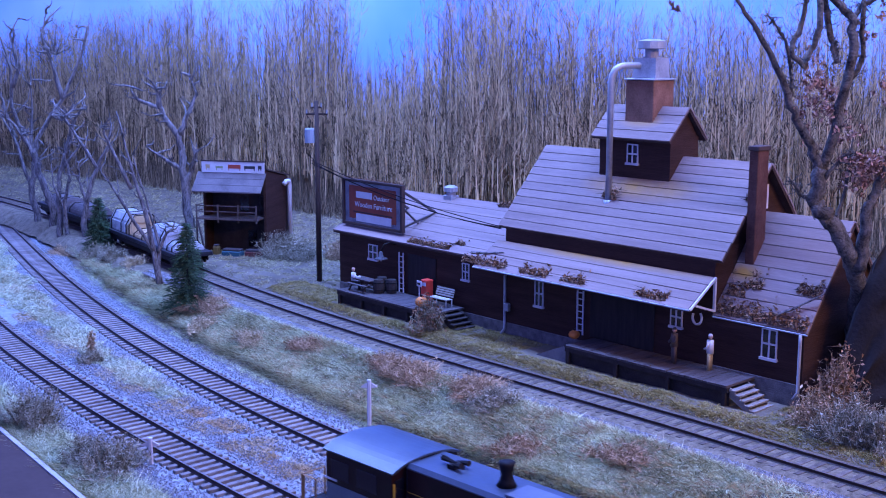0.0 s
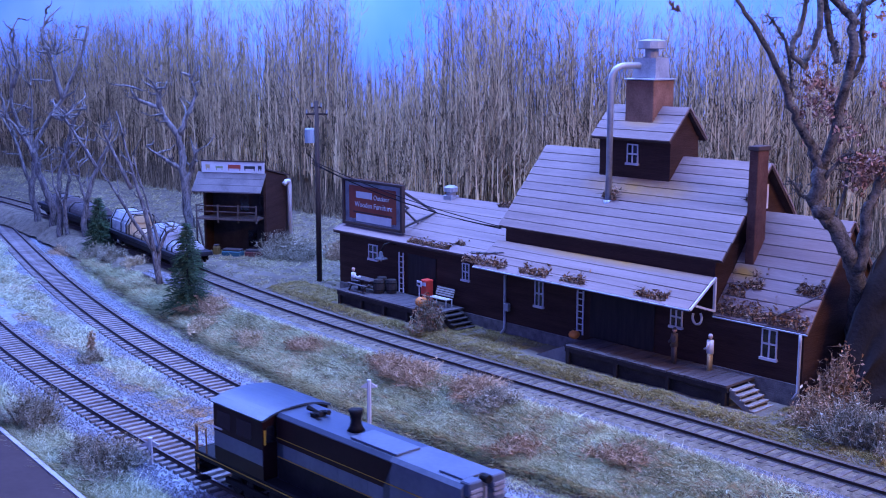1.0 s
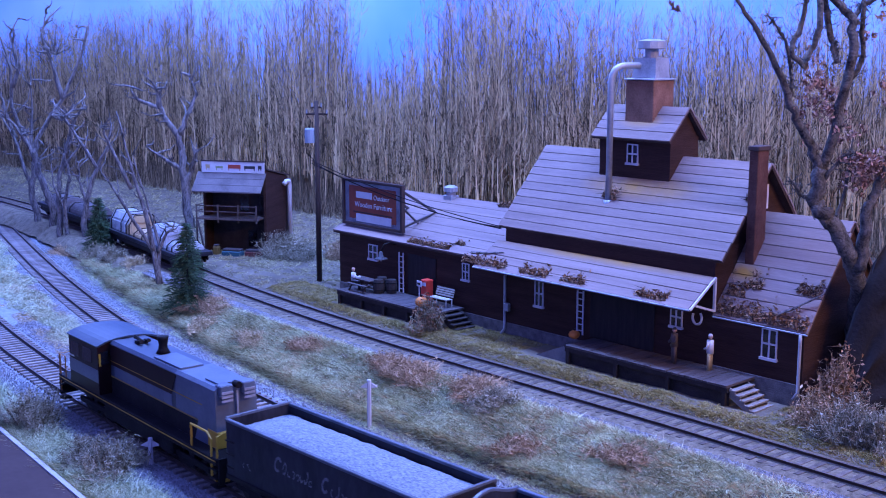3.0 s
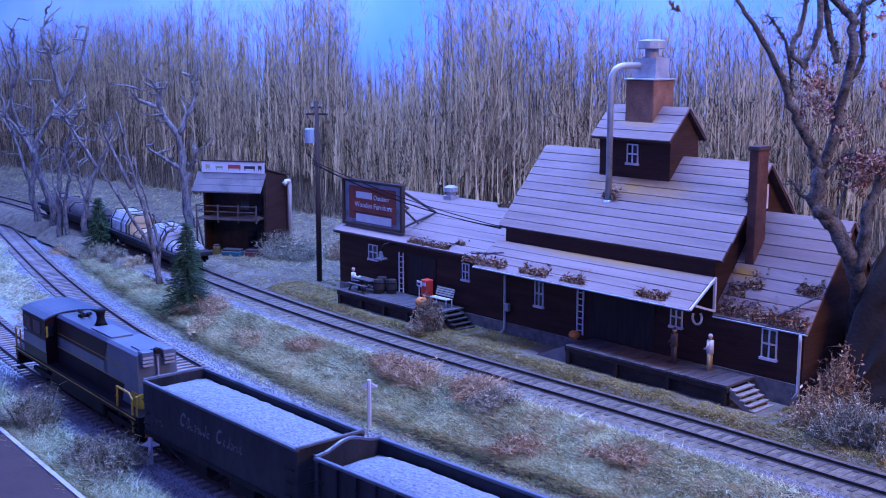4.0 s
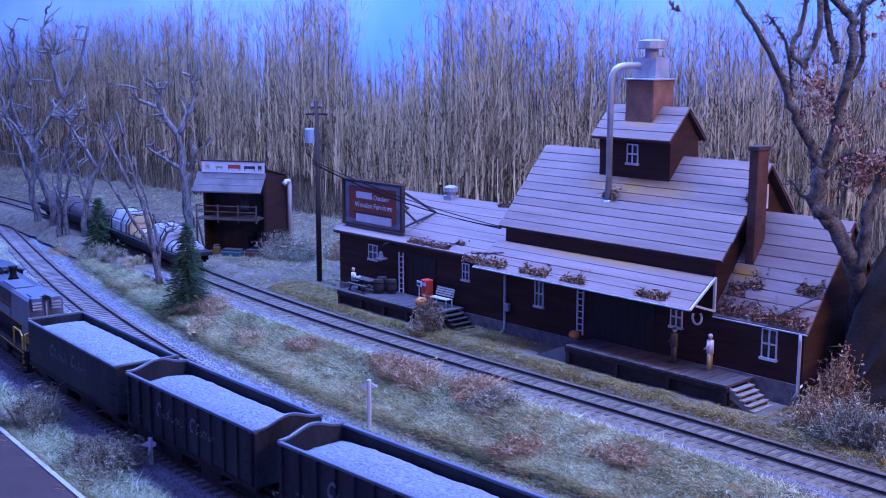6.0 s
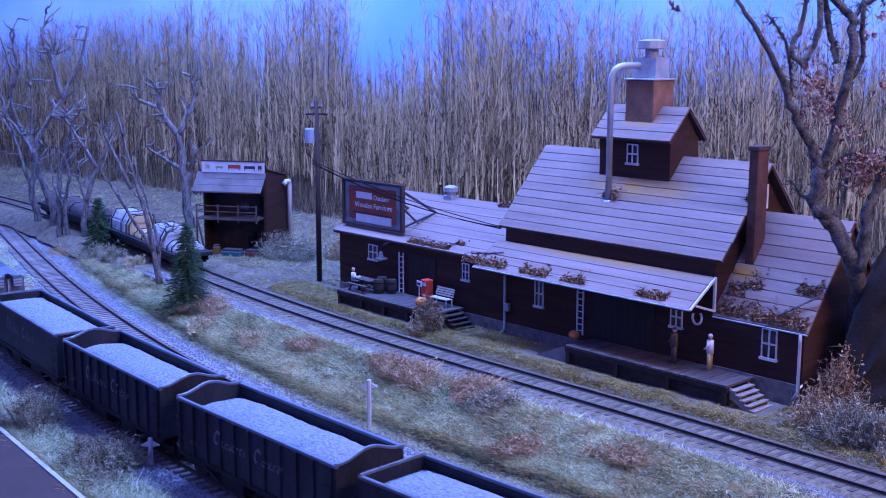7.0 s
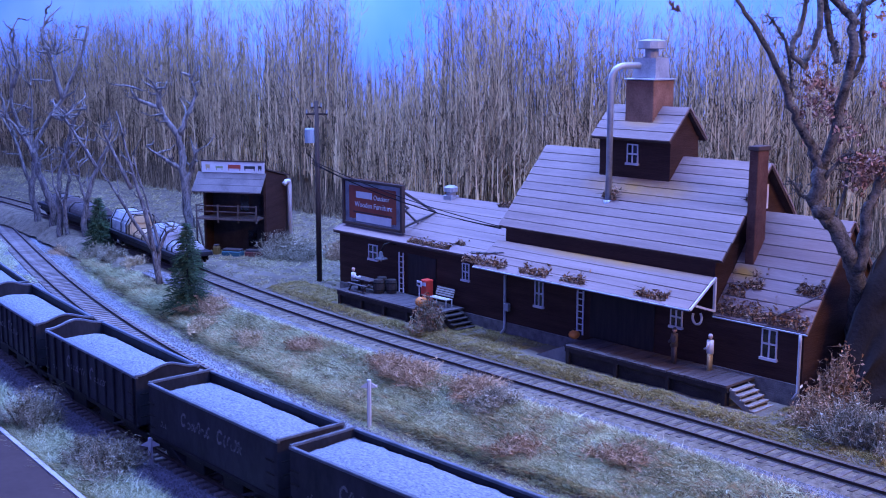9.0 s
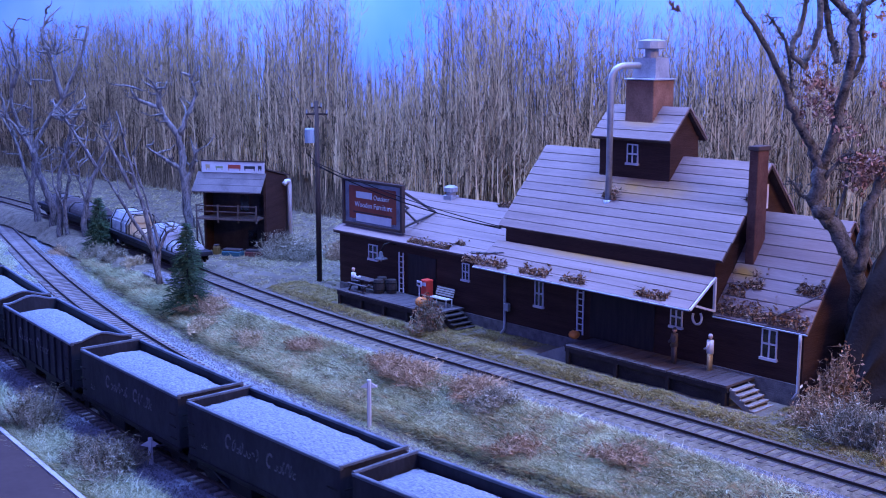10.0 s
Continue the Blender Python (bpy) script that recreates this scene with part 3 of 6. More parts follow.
def heap(L, w, z0, rise, seed, dip=0.0):
    bm = B()
    nx, ny = 60, 18
    g = []
    for i in range(nx + 1):
        row = []
        for j in range(ny + 1):
            u, v = i / nx * 2 - 1, j / ny * 2 - 1
            e = (1 - abs(u) ** 5) * (1 - abs(v) ** 2.5 * 0.9)
            x, y = u * L / 2, v * w / 2
            z = z0 + rise * e - dip * math.exp(-((u - 0.05) / 0.22) ** 2) * (1 - v * v)
            z += 0.05 * noise.noise((x * 2, y * 2, seed)) + 0.05 * noise.noise((x * 7, y * 7, seed))
            row.append(bm.verts.new((x, y, z)))
        g.append(row)
    for i in range(nx):
        for j in range(ny):
            bm.faces.new((g[i][j], g[i + 1][j], g[i + 1][j + 1], g[i][j + 1]))
    return bm


def hopper(L, ribs, peaked, seed, load, label):
    car = thing("hopper_car", label, "railway car", group="hopper cars of the train")
    w, t, z0, z1 = 1.48, 0.08, 1.15, 3.3
    h = L / 2
    random.seed(seed)
    for s in (-1, 1):
        bm = B()
        box(bm, -h, h, min(s * w, s * (w - t)), max(s * w, s * (w - t)), z0, z1 - 0.12)
        part("side", bm, [M_HOPPER], car)
        bm = B()
        box(bm, -h - 0.02, h + 0.02, min(s * (w + 0.04), s * (w - 0.12)), max(s * (w + 0.04), s * (w - 0.12)), z1 - 0.12, z1, 0.02)
        part("top_rail", bm, M_GREY if peaked else M_INSIDE, car, "worn grey top rail")
        bm = B()
        box(bm, -h, h, min(s * (w + 0.06), s * (w - 0.1)), max(s * (w + 0.06), s * (w - 0.1)), z0 - 0.2, z0, 0.02)
        part("side_sill", bm, M_BLACK, car)
        for i in range(ribs):
            x = -h + 0.25 + (L - 0.5) * i / max(1, ribs - 1)
            bm = B()
            box(bm, x - 0.06, x + 0.06, min(s * w, s * (w + 0.1)), max(s * w, s * (w + 0.1)), z0 - 0.02, z1 - 0.121, 0.015)
            part("rib", bm, M_HOPPER, car)
        # end
        bm = B()
        top = 0.3 if peaked else 0.0
        prof = [(-w + t, z0 - 0.05), (w - t, z0 - 0.05)] + [(y, z1 - 0.04 + top * (0.5 + 0.5 * math.cos(math.pi * min(1, abs(y) / (w * 0.85)))) ) for y in np.linspace(w - t, -w + t, 11)]
        x = s * h
        solid(bm, [(x, y, z) for y, z in prof], [(x - s * t, y, z) for y, z in prof])
        part("end", bm, M_HOPPER, car)
        bm = B()
        pts = [(x - s * 0.03, y, z1 + 0.0 + top * (0.5 + 0.5 * math.cos(math.pi * min(1, abs(y) / (w * 0.85))))) for y in np.linspace(-w, w, 13)]
        tube(bm, pts, 0.07, 5)
        part("end_rail", bm, M_GREY if peaked else M_INSIDE, car)
        for k in range(3):
            bm = B()
            zz = 1.5 + k * 0.5
            tube(bm, [(x + s * 0.12, -w + 0.1, zz), (x + s * 0.12, -w + 0.65, zz)], 0.03, 4)
            tube(bm, [(x - s * 0.1, -w - 0.1, zz), (x - s * 0.6, -w - 0.1, zz)], 0.03, 4)
            part("grab_iron", bm, M_BLACK, car)
        coupler(car, x, s)
        # sloping bay sheets
        bm = B()
        solid(bm, [(x - s * t, -w + t, z0 + 0.3), (x - s * t, w - t, z0 + 0.3), (s * h * 0.45, w - t, 0.5), (s * h * 0.45, -w + t, 0.5)],
              [(x - s * t, -w + t, z0 + 0.2), (x - s * t, w - t, z0 + 0.2), (s * h * 0.45, w - t, 0.4), (s * h * 0.45, -w + t, 0.4)])
        part("slope_sheet", bm, M_HOPPER, car)
        bm = B()
        box(bm, min(s * h * 0.15, s * h * 0.45), max(s * h * 0.15, s * h * 0.45), -w + 0.15, w - 0.15, 0.35, z0 - 0.05, 0.03)
        part("hopper_bay", bm, M_BLACK, car)
    bm = B()
    box(bm, -h + t + 0.02, h - t - 0.02, -0.25, 0.25, z0 - 0.3, z0 + 0.1)
    part("centre_sill", bm, M_BLACK, car)
    zl, rise, dip = load
    part("gravel_load", heap(L - 0.3, 2 * w - 0.3, z1 - zl, rise, seed, dip), M_LOAD, car, "pale crushed gravel load", True)
    yb = -w - (0.11 if ribs else 0.02)
    lettering(car, -L * 0.22, (0.5, 0.27, 0.25, 0.25, 0.27, 0.25, 0.24, 0.24, -0.5, 0.5, 0.26, 0.25, 0.2, 0.24, 0.2, 0.24), 2.3, yb - 0.004)
    lettering(car, -L * 0.4, (0.2, 0.18, 0.18), 1.75, yb - 0.004, 0.2)
    wheels = truck(car, -h + 1.15) + truck(car, h - 1.15)
    return car, h - 1.15, wheels


def locomotive():
    car = thing("locomotive", "maroon and grey diesel locomotive with yellow lines, cab leading", "locomotive")
    c0 = 7.35  # centre, counted from the front

    def X(s):
        return s - c0

    bm = B()
    box(bm, X(-0.5), X(14.95), -1.5, 1.5, 1.2, 1.5, 0.03)
    part("frame", bm, M_BLACK, car)
    bm = B()
    box(bm, X(4.2), X(10.8), -1.3, 1.3, 0.45, 1.2, 0.08)
    part("fuel_tank", bm, M_BLACK, car)
    for s in (-1, 1):
        bm = B()
        box(bm, X(-0.45), X(14.9), min(s * 1.5, s * 1.53), max(s * 1.5, s * 1.53), 1.38, 1.41)
        part("stripe", bm, M_YELLOW, car, "thin yellow line")
    # hood
    HW, HT = 0.92, 3.97

    def hood_prof(x):
        return [(x, -HW, 1.5), (x, HW, 1.5), (x, HW, HT - 0.12), (x, HW - 0.14, HT), (x, -HW + 0.14, HT), (x, -HW, HT - 0.12)]

    bm = B()
    solid(bm, hood_prof(X(4.3)), hood_prof(X(10.6)))
    part("hood", bm, M_HOODTOP, car, "dark grey engine hood")
    bm = B()
    solid(bm, hood_prof(X(10.605)), [(x - (0.12 if z > 3 else 0), y, z) for x, y, z in hood_prof(X(14.05))])
    nose = part("radiator_hood", bm, M_GREY, car, "grey radiator end of the hood")
    for s in (-1, 1):
        y = s * (HW + 0.005)
        bm = B()
        solid(bm, [(X(4.35), y, 2.88), (X(10.25), y, 2.88), (X(10.75), y, 3.82), (X(4.35), y, 3.82)], [(X(4.35), y + s * 0.015, 2.88), (X(10.25), y + s * 0.015, 2.88), (X(10.75), y + s * 0.015, 3.82), (X(4.35), y + s * 0.015, 3.82)])
        part("colour_band", bm, M_MAROON, car, "maroon band along the hood")
        bm = B()
        solid(bm, [(X(4.35), y, 1.52), (X(12.2), y, 1.52), (X(12.5), y, 2.3), (X(4.35), y, 2.3)], [(X(4.35), y + s * 0.015, 1.52), (X(12.2), y + s * 0.015, 1.52), (X(12.5), y + s * 0.015, 2.3), (X(4.35), y + s * 0.015, 2.3)])
        part("colour_band", bm, M_BLACK, car, "black lower band along the hood")
        for z in (2.33, 3.05):
            bm = B()
            box(bm, X(4.35), X(12.5 if z < 3 else 12.9), min(y, y + s * 0.022), max(y, y + s * 0.022), z, z + 0.028)
            part("stripe", bm, M_YELLOW, car)
        for i in range(7):
            bm = B()
            a = X(4.7 + i * 0.8)
            box(bm, a, a + 0.785, min(y, y + s * 0.012), max(y, y + s * 0.012), 2.37, 2.87)
            part("hood_door", bm, M_GREY, car)
    # cab with an arched roof
    CW = 1.48

    def cab_prof(x, w=CW, z0=1.5, eave=3.8, rise=0.24, drop=0.0):
        return [(x, -w, z0), (x, w, z0)] + [(x, w * math.sin(a), eave + rise * (math.cos(a) - math.cos(math.radians(72))) / (1 - math.cos(math.radians(72))) - drop) if abs(math.degrees(a)) < 71 else (x, w * (1 if a > 0 else -1), eave - drop) for a in np.radians(np.linspace(72, -72, 13))]

    bm = B()
    solid(bm, cab_prof(X(0.95)), cab_prof(X(4.2)))
    cab = part("cab", bm, M_MAROON, car, "maroon cab")
    bm = B()
    lo, hi = cab_prof(X(0.84), 1.56, 3.56, 3.8, 0.28), cab_prof(X(4.3), 1.56, 3.56, 3.8, 0.28)
    solid(bm, lo[2:] + [(p[0], p[1] * 0.97, p[2] - 0.07) for p in lo[:1:-1]], hi[2:] + [(p[0], p[1] * 0.97, p[2] - 0.07) for p in hi[:1:-1]])
    part("cab_roof", bm, mat("semi_gloss_roof_paint", (0.018, 0.034, 0.056), (0.035, 0.056, 0.085), 1.0, 0.42, 0.02, spec=0.5), cab, "dark arched cab roof")
    for s in (-1, 1):
        bm = B()
        box(bm, X(0.96), X(4.19), min(s * CW, s * (CW + 0.012)), max(s * CW, s * (CW + 0.012)), 2.05, 2.65)
        part("colour_band", bm, M_GREY, cab, "grey band across the cab")
        for a, b in ((1.2, 2.1), (2.5, 3.5)):
            bm = B()
            box(bm, X(a), X(b), min(s * CW, s * (CW + 0.015)), max(s * CW, s * (CW + 0.015)), 2.85, 3.5, 0.005)
            part("cab_window", bm, M_GLASS, cab)
        bm = B()
        box(bm, X(0.8), X(1.5), min(s * CW, s * (CW + 0.02)), max(s * CW, s * (CW + 0.02)), 2.75, 2.82)
        part("arm_rest", bm, M_WHITE, cab)
        bm = B()
        box(bm, X(4.2), X(4.24), min(s * 0.98, s * 1.35), max(s * 0.98, s * 1.35), 2.9, 3.5)
        part("cab_window", bm, M_GLASS, cab)
        bm = B()
        box(bm, X(4.21), X(4.245), min(s * 1.36, s * 1.44), max(s * 1.36, s * 1.44), 2.85, 3.4)
        part("class_lamp", bm, M_YELLOW, cab)
    # roof fittings
    bm = B()
    lathe(bm, [(0.32, HT), (0.23, HT + 0.15), (0.18, HT + 0.35), (0.23, HT + 0.62), (0.27, HT + 0.74)], X(7.75), 0.0, 14)
    part("chimney", bm, M_BLACK, car, "black flared exhaust stack", True)
    bm = B()
    for dy, dx in ((-0.18, 0.1), (0.0, -0.15), (0.18, 0.1)):
        tube(bm, [(X(5.6), dy, HT + 0.14), (X(5.6) + dx * 4, dy, HT + 0.18)], 0.05, 6, 0.1)
    box(bm, X(5.45), X(5.75), -0.25, 0.25, HT, HT + 0.14)
    part("air_horn", bm, M_BLACK, car)
    bm = B()
    box(bm, X(8.3), X(10.7), -0.7, 0.35, HT + 0.004, HT + 0.08, 0.01)
    part("roof_hatch", bm, M_GREY, car)
    bm = B()
    box(bm, X(12.6), X(13.7), -0.6, 0.2, HT + 0.004, HT + 0.07, 0.01)
    part("roof_hatch", bm, M_GREY, car)
    # end with lamps and rails
    for y in (-0.5, 0.5):
        bm = B()
        box(bm, X(13.7), X(14.15), y - 0.28, y + 0.28, 3.6, 4.05, 0.04)
        hb = part("number_box", bm, M_GREY, nose)
        bm = B()
        for k in range(3):
            box(bm, X(14.15), X(14.2), y - 0.24, y + 0.24, 3.4 + k * 0.16, 3.49 + k * 0.16)
        part("louvre", bm, M_METAL, nose)
    bm = B()
    tube(bm, [(X(13.9), 0, 4.01), (X(14.22), 0, 4.01)], 0.14, 12)
    part("headlight", bm, M_BLACK, nose)
    bm = B()
    box(bm, X(14.04), X(14.09), -0.04, 0.04, 2.2, 3.75)
    part("door_seam", bm, M_METAL, nose)
    bm = B()
    box(bm, X(13.3), X(14.1), -HW - 0.03, HW + 0.03, 1.52, 2.2, 0.02)
    part("colour_band", bm, M_YELLOW, nose, "yellow lower band on the end")
    for y in (-1.4, -0.9, 0.9, 1.4):
        bm = B()
        pts = [(X(14.85), y, 1.3), (X(14.85), y, 2.35), (X(14.85), y * 0.72, 2.45)]
        tube(bm, pts, 0.045, 5)
        part("handrail", bm, M_YELLOW, car, "yellow end handrail")
    for y in (-1.45, 1.45):
        bm = B()
        tube(bm, [(X(12.9), y, 1.5), (X(12.9), y, 2.4), (X(14.2), y, 2.4), (X(14.5), y, 2.2), (X(14.5), y, 0.7), (X(14.85), y, 0.6)], 0.05, 5)
        part("handrail", bm, M_YELLOW, car, "yellow side handrail")
        bm = B()
        tube(bm, [(X(0.3), y, 1.5), (X(0.3), y, 2.5), (X(-0.35), y, 2.5), (X(-0.35), y, 0.6)], 0.035, 5)
        tube(bm, [(X(-0.45), y, 1.5), (X(-0.45), y, 2.5), (X(-0.45), y * 0.3, 2.5), (X(-0.45), y * 0.3, 1.5)], 0.035, 5)
        part("handrail", bm, plain("dull_orange_rail", (0.3, 0.14, 0.05)) if y < 0 else M_YELLOW, car)
    for s, x in ((-1, X(-0.5)), (1, X(14.95))):
        bm = B()
        box(bm, min(x, x + s * 0.1), max(x, x + s * 0.1), -1.45, 1.45, 0.45, 1.5, 0.02)
        pl = part("pilot", bm, M_BLACK, car)
        for k in range(5):
            bm = B()
            y = -1.2 + k * 0.55
            xx = x + s * 0.1
            solid(bm, [(xx, y, 0.55), (xx, y + 0.2, 0.55), (xx, y + 0.5, 1.4), (xx, y + 0.3, 1.4)], [(xx + s * 0.012, y, 0.55), (xx + s * 0.012, y + 0.2, 0.55), (xx + s * 0.012, y + 0.5, 1.4), (xx + s * 0.012, y + 0.3, 1.4)])
            part("warning_stripe", bm, M_YELLOW, pl)
        coupler(car, x, s)
        for k in range(3):
            for y in (-1.3, 1.3):
                bm = B()
                box(bm, min(x, x - s * 0.5), max(x, x - s * 0.5), y - 0.22, y + 0.22, 0.3 + k * 0.35, 0.36 + k * 0.35)
                part("step_tread", bm, M_BLACK, car)
    wheels = truck(car, X(2.6), 2.5) + truck(car, X(12.0), 2.5)
    return car, 4.7, wheels


# cars with the distance of their centre behind the front of the train
TRAIN = [(7.35, locomotive())]
for s, L, ribs, peak, load, lab in (
        (15.55 + 5.65, 11.3, 0, False, (0.42, 0.30, 0.0), "long smooth-sided black hopper car full of pale gravel"),
        (27.8 + 5.15, 10.3, 11, True, (0.6, 0.5, 0.12), "ribbed black hopper car with peaked ends and gravel load"),
        (39.5 + 5.25, 10.5, 11, True, (0.6, 0.5, 0.16), "ribbed black hopper car with peaked ends and uneven gravel"),
        (51.15 + 4.8, 9.6, 0, False, (0.5, 0.36, 0.0), "short smooth black hopper car with gravel load"),
        (61.4 + 5.0, 9.9, 0, False, (0.34, 0.24, 0.0), "smooth black hopper car brimming with pale gravel"),
        (71.95 + 4.8, 9.6, 0, False, (0.55, 0.36, 0.0), "short black hopper car with pale gravel heap")):
    TRAIN.append((s, hopper(L, ribs, peak, int(s), load, lab)))

_xs = np.linspace(-120, 120, 12001)
_ys = np.array([y_front(x) for x in _xs])
_ss = np.concatenate([[0], np.cumsum(np.hypot(np.diff(_xs), np.diff(_ys)))])
_ss -= np.interp(0, _xs, _ss)
RUN_T = (0, 0.5, 1, 1.5, 2, 2.5, 3, 3.5, 4, 4.5, 5, 5.5, 6, 6.5, 7, 7.5, 8, 8.5, 9, 9.5, 10)
RUN_S = (0, -3.56, -7.1, -10.61, -14.08, -17.49, -20.85, -24.18, -27.53, -30.91, -34.34, -37.82, -41.36, -44.93, -48.5, -52.05, -55.58, -59.1, -62.61, -66.12, -69.63)


def on_track(s):
    x = float(np.interp(s, _ss, _xs))
    return Vector((x, y_front(x), Z_FRONT))


def motions():
    for s0, (car, half, wheels) in TRAIN:
        rows = []
        for t, run in zip(RUN_T, RUN_S):
            a, b = on_track(s0 + run - half), on_track(s0 + run + half)
            m = (a + b) / 2
            rows.append((t, pose(m.x * K, m.y * K, m.z * K, 0, 0, math.degrees(math.atan2(b.y - a.y, b.x - a.x)))))
        walk(car, rows)
        for w, x in wheels:
            rows = []
            for i in range(0, 151):
                t = i / 15
                run = float(np.interp(t, RUN_T, RUN_S))
                rows.append((t, Matrix.Translation(tk((x, 0, 0.42))) @ Matrix.Rotation(run / 0.42, 4, "Y")))
            walk(w, rows)


# ---- backdrop and woods ----
RT = Vector((0.6677, 0.7444, 0.0))   # along the backdrop
FWD = Vector((-0.7444, 0.6677, 0.0))  # away from the layout's front
EYE0 = Vector((EYE[0], EYE[1], 0.0))


def spot(side, depth, z=0.0):
    """A place by its distance to the side of the view's middle line and its depth behind the layout's front corner."""
    p = EYE0 + RT * side + FWD * depth
    return Vector((p.x, p.y, z))


def woods_depth(side):
    """Depth of the wood's front row for a place along the backdrop."""
    return 100 - (0.9 if side < 0 else 0.36) * side


def build_backdrop():
    m, nt, b = nodes_of("glowing_printed_sky")
    N, L = nt.nodes.new, nt.links.new
    tc, n = N("ShaderNodeTexCoord"), N("ShaderNodeTexNoise")
    n.inputs["Scale"].default_value, n.inputs["Detail"].default_value = 3.0, 4
    L(tc.outputs["Object"], n.inputs[0])
    r = N("ShaderNodeValToRGB")
    r.color_ramp.elements[0].position, r.color_ramp.elements[1].position = 0.35, 0.68
    r.color_ramp.elements[0].color, r.color_ramp.elements[1].color = (0.095, 0.25, 0.9, 1), (0.21, 0.4, 0.97, 1)
    L(n.outputs[0], r.inputs[0])
    # distant woods printed on the lower part, with a ragged upper edge
    mp, n2, r2 = N("ShaderNodeMapping"), N("ShaderNodeTexNoise"), N("ShaderNodeValToRGB")
    mp.inputs["Scale"].default_value = (150, 150, 5)
    n2.inputs["Scale"].default_value, n2.inputs["Detail"].default_value = 1.0, 6
    L(tc.outputs["Object"], mp.inputs[0]), L(mp.outputs[0], n2.inputs[0])
    r2.color_ramp.elements[0].position, r2.color_ramp.elements[1].position = 0.38, 0.66
    r2.color_ramp.elements[0].color, r2.color_ramp.elements[1].color = (0.09, 0.08, 0.09, 1), (0.4, 0.36, 0.35, 1)
    L(n2.outputs[0], r2.inputs[0])
    sep, ma, r3, mix = N("ShaderNodeSeparateXYZ"), N("ShaderNodeMath"), N("ShaderNodeValToRGB"), N("ShaderNodeMix")
    L(tc.outputs["Object"], sep.inputs[0])
    ma.operation = "MULTIPLY_ADD"
    L(n2.outputs[0], ma.inputs[0])
    ma.inputs[1].default_value = 0.16
    L(sep.outputs[2], ma.inputs[2])
    r3.color_ramp.elements[0].position, r3.color_ramp.elements[1].position = 0.19, 0.25
    L(ma.outputs[0], r3.inputs[0])
    mix.data_type = "RGBA"
    L(r3.outputs[0], mix.inputs[0]), L(r2.outputs[0], mix.inputs[6]), L(r.outputs[0], mix.inputs[7])
    # sky and woods print also glow, as little lamplight reaches them
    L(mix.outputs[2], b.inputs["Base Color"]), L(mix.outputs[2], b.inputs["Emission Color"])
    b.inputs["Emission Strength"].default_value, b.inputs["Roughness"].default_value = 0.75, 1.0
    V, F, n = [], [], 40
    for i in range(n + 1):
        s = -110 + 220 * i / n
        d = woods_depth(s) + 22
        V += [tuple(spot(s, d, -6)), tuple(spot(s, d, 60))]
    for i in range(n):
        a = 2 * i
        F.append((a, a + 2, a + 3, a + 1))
    tagged(raw("backdrop", V, F, m), "pale blue printed sky backdrop, made to glow, behind the woods", "backdrop", kind="structure")


build_backdrop()
M_WOODS = mat("thin_bare_trunks", (0.045, 0.032, 0.018), (0.62, 0.435, 0.235), 3.0, 0.9, 0.0, vary=1.0, island=True)
M_BRUSH = mat("brown_forest_brush", (0.06, 0.042, 0.025), (0.3, 0.22, 0.13), 3.0, 0.95, 0.0, vary=0.8, island=True)


def spikes(P, Q, R, sides=3):
    """Tapered spikes from the points P to Q with base radius R, as arrays."""
    n = len(P)
    d = Q - P
    d /= np.linalg.norm(d, axis=1)[:, None] + 1e-9
    ref = np.where(np.abs(d[:, 2:3]) > 0.9, np.array([[1.0, 0, 0]]), np.array([[0, 0, 1.0]]))
    u = np.cross(d, ref)
    u /= np.linalg.norm(u, axis=1)[:, None]
    w = np.cross(d, u)
    V = np.empty((n, sides + 1, 3))
    for k in range(sides):
        a = k * math.tau / sides
        V[:, k] = P + (u * math.cos(a) + w * math.sin(a)) * R[:, None]
    V[:, sides] = Q
    f = np.array([(k, (k + 1) % sides, sides) for k in range(sides)])
    F = (f[None] + (sides + 1) * np.arange(n)[:, None, None]).reshape(-1, 3)
    return V.reshape(-1, 3), F


def frusta(P, Q, R0, R1, sides=3):
    """Open tapered stubs from the points P to Q, as arrays."""
    n = len(P)
    d = Q - P
    d /= np.linalg.norm(d, axis=1)[:, None] + 1e-9
    u = np.cross(d, np.array([[0.9, 0.43, 0.05]]))
    u /= np.linalg.norm(u, axis=1)[:, None]
    w = np.cross(d, u)
    V = np.empty((n, 2 * sides, 3))
    for k in range(sides):
        o = u * math.cos(k * math.tau / sides) + w * math.sin(k * math.tau / sides)
        V[:, k], V[:, sides + k] = P + o * R0[:, None], Q + o * R1[:, None]
    f = np.array([(k, (k + 1) % sides, sides + (k + 1) % sides, sides + k) for k in range(sides)])
    return V.reshape(-1, 3), (f[None] + 2 * sides * np.arange(n)[:, None, None]).reshape(-1, 4)


# height of the tree tops along the backdrop, with a gap of open sky
CROWN_S = (-66, -59, -43, -30, -23, -17, -13.5, -10.4, -9.4, -4.5, -2.4, -1.2, 1, 3.2, 6, 10.5, 13, 18, 21.5, 26, 34, 52)
CROWN_Z = (15, 15.5, 17, 18, 17, 18.5, 21, 22, 12.2, 13.2, 15, 18.3, 19.5, 21, 21, 20, 18.9, 16.8, 17.3, 17.6, 17.6, 17)


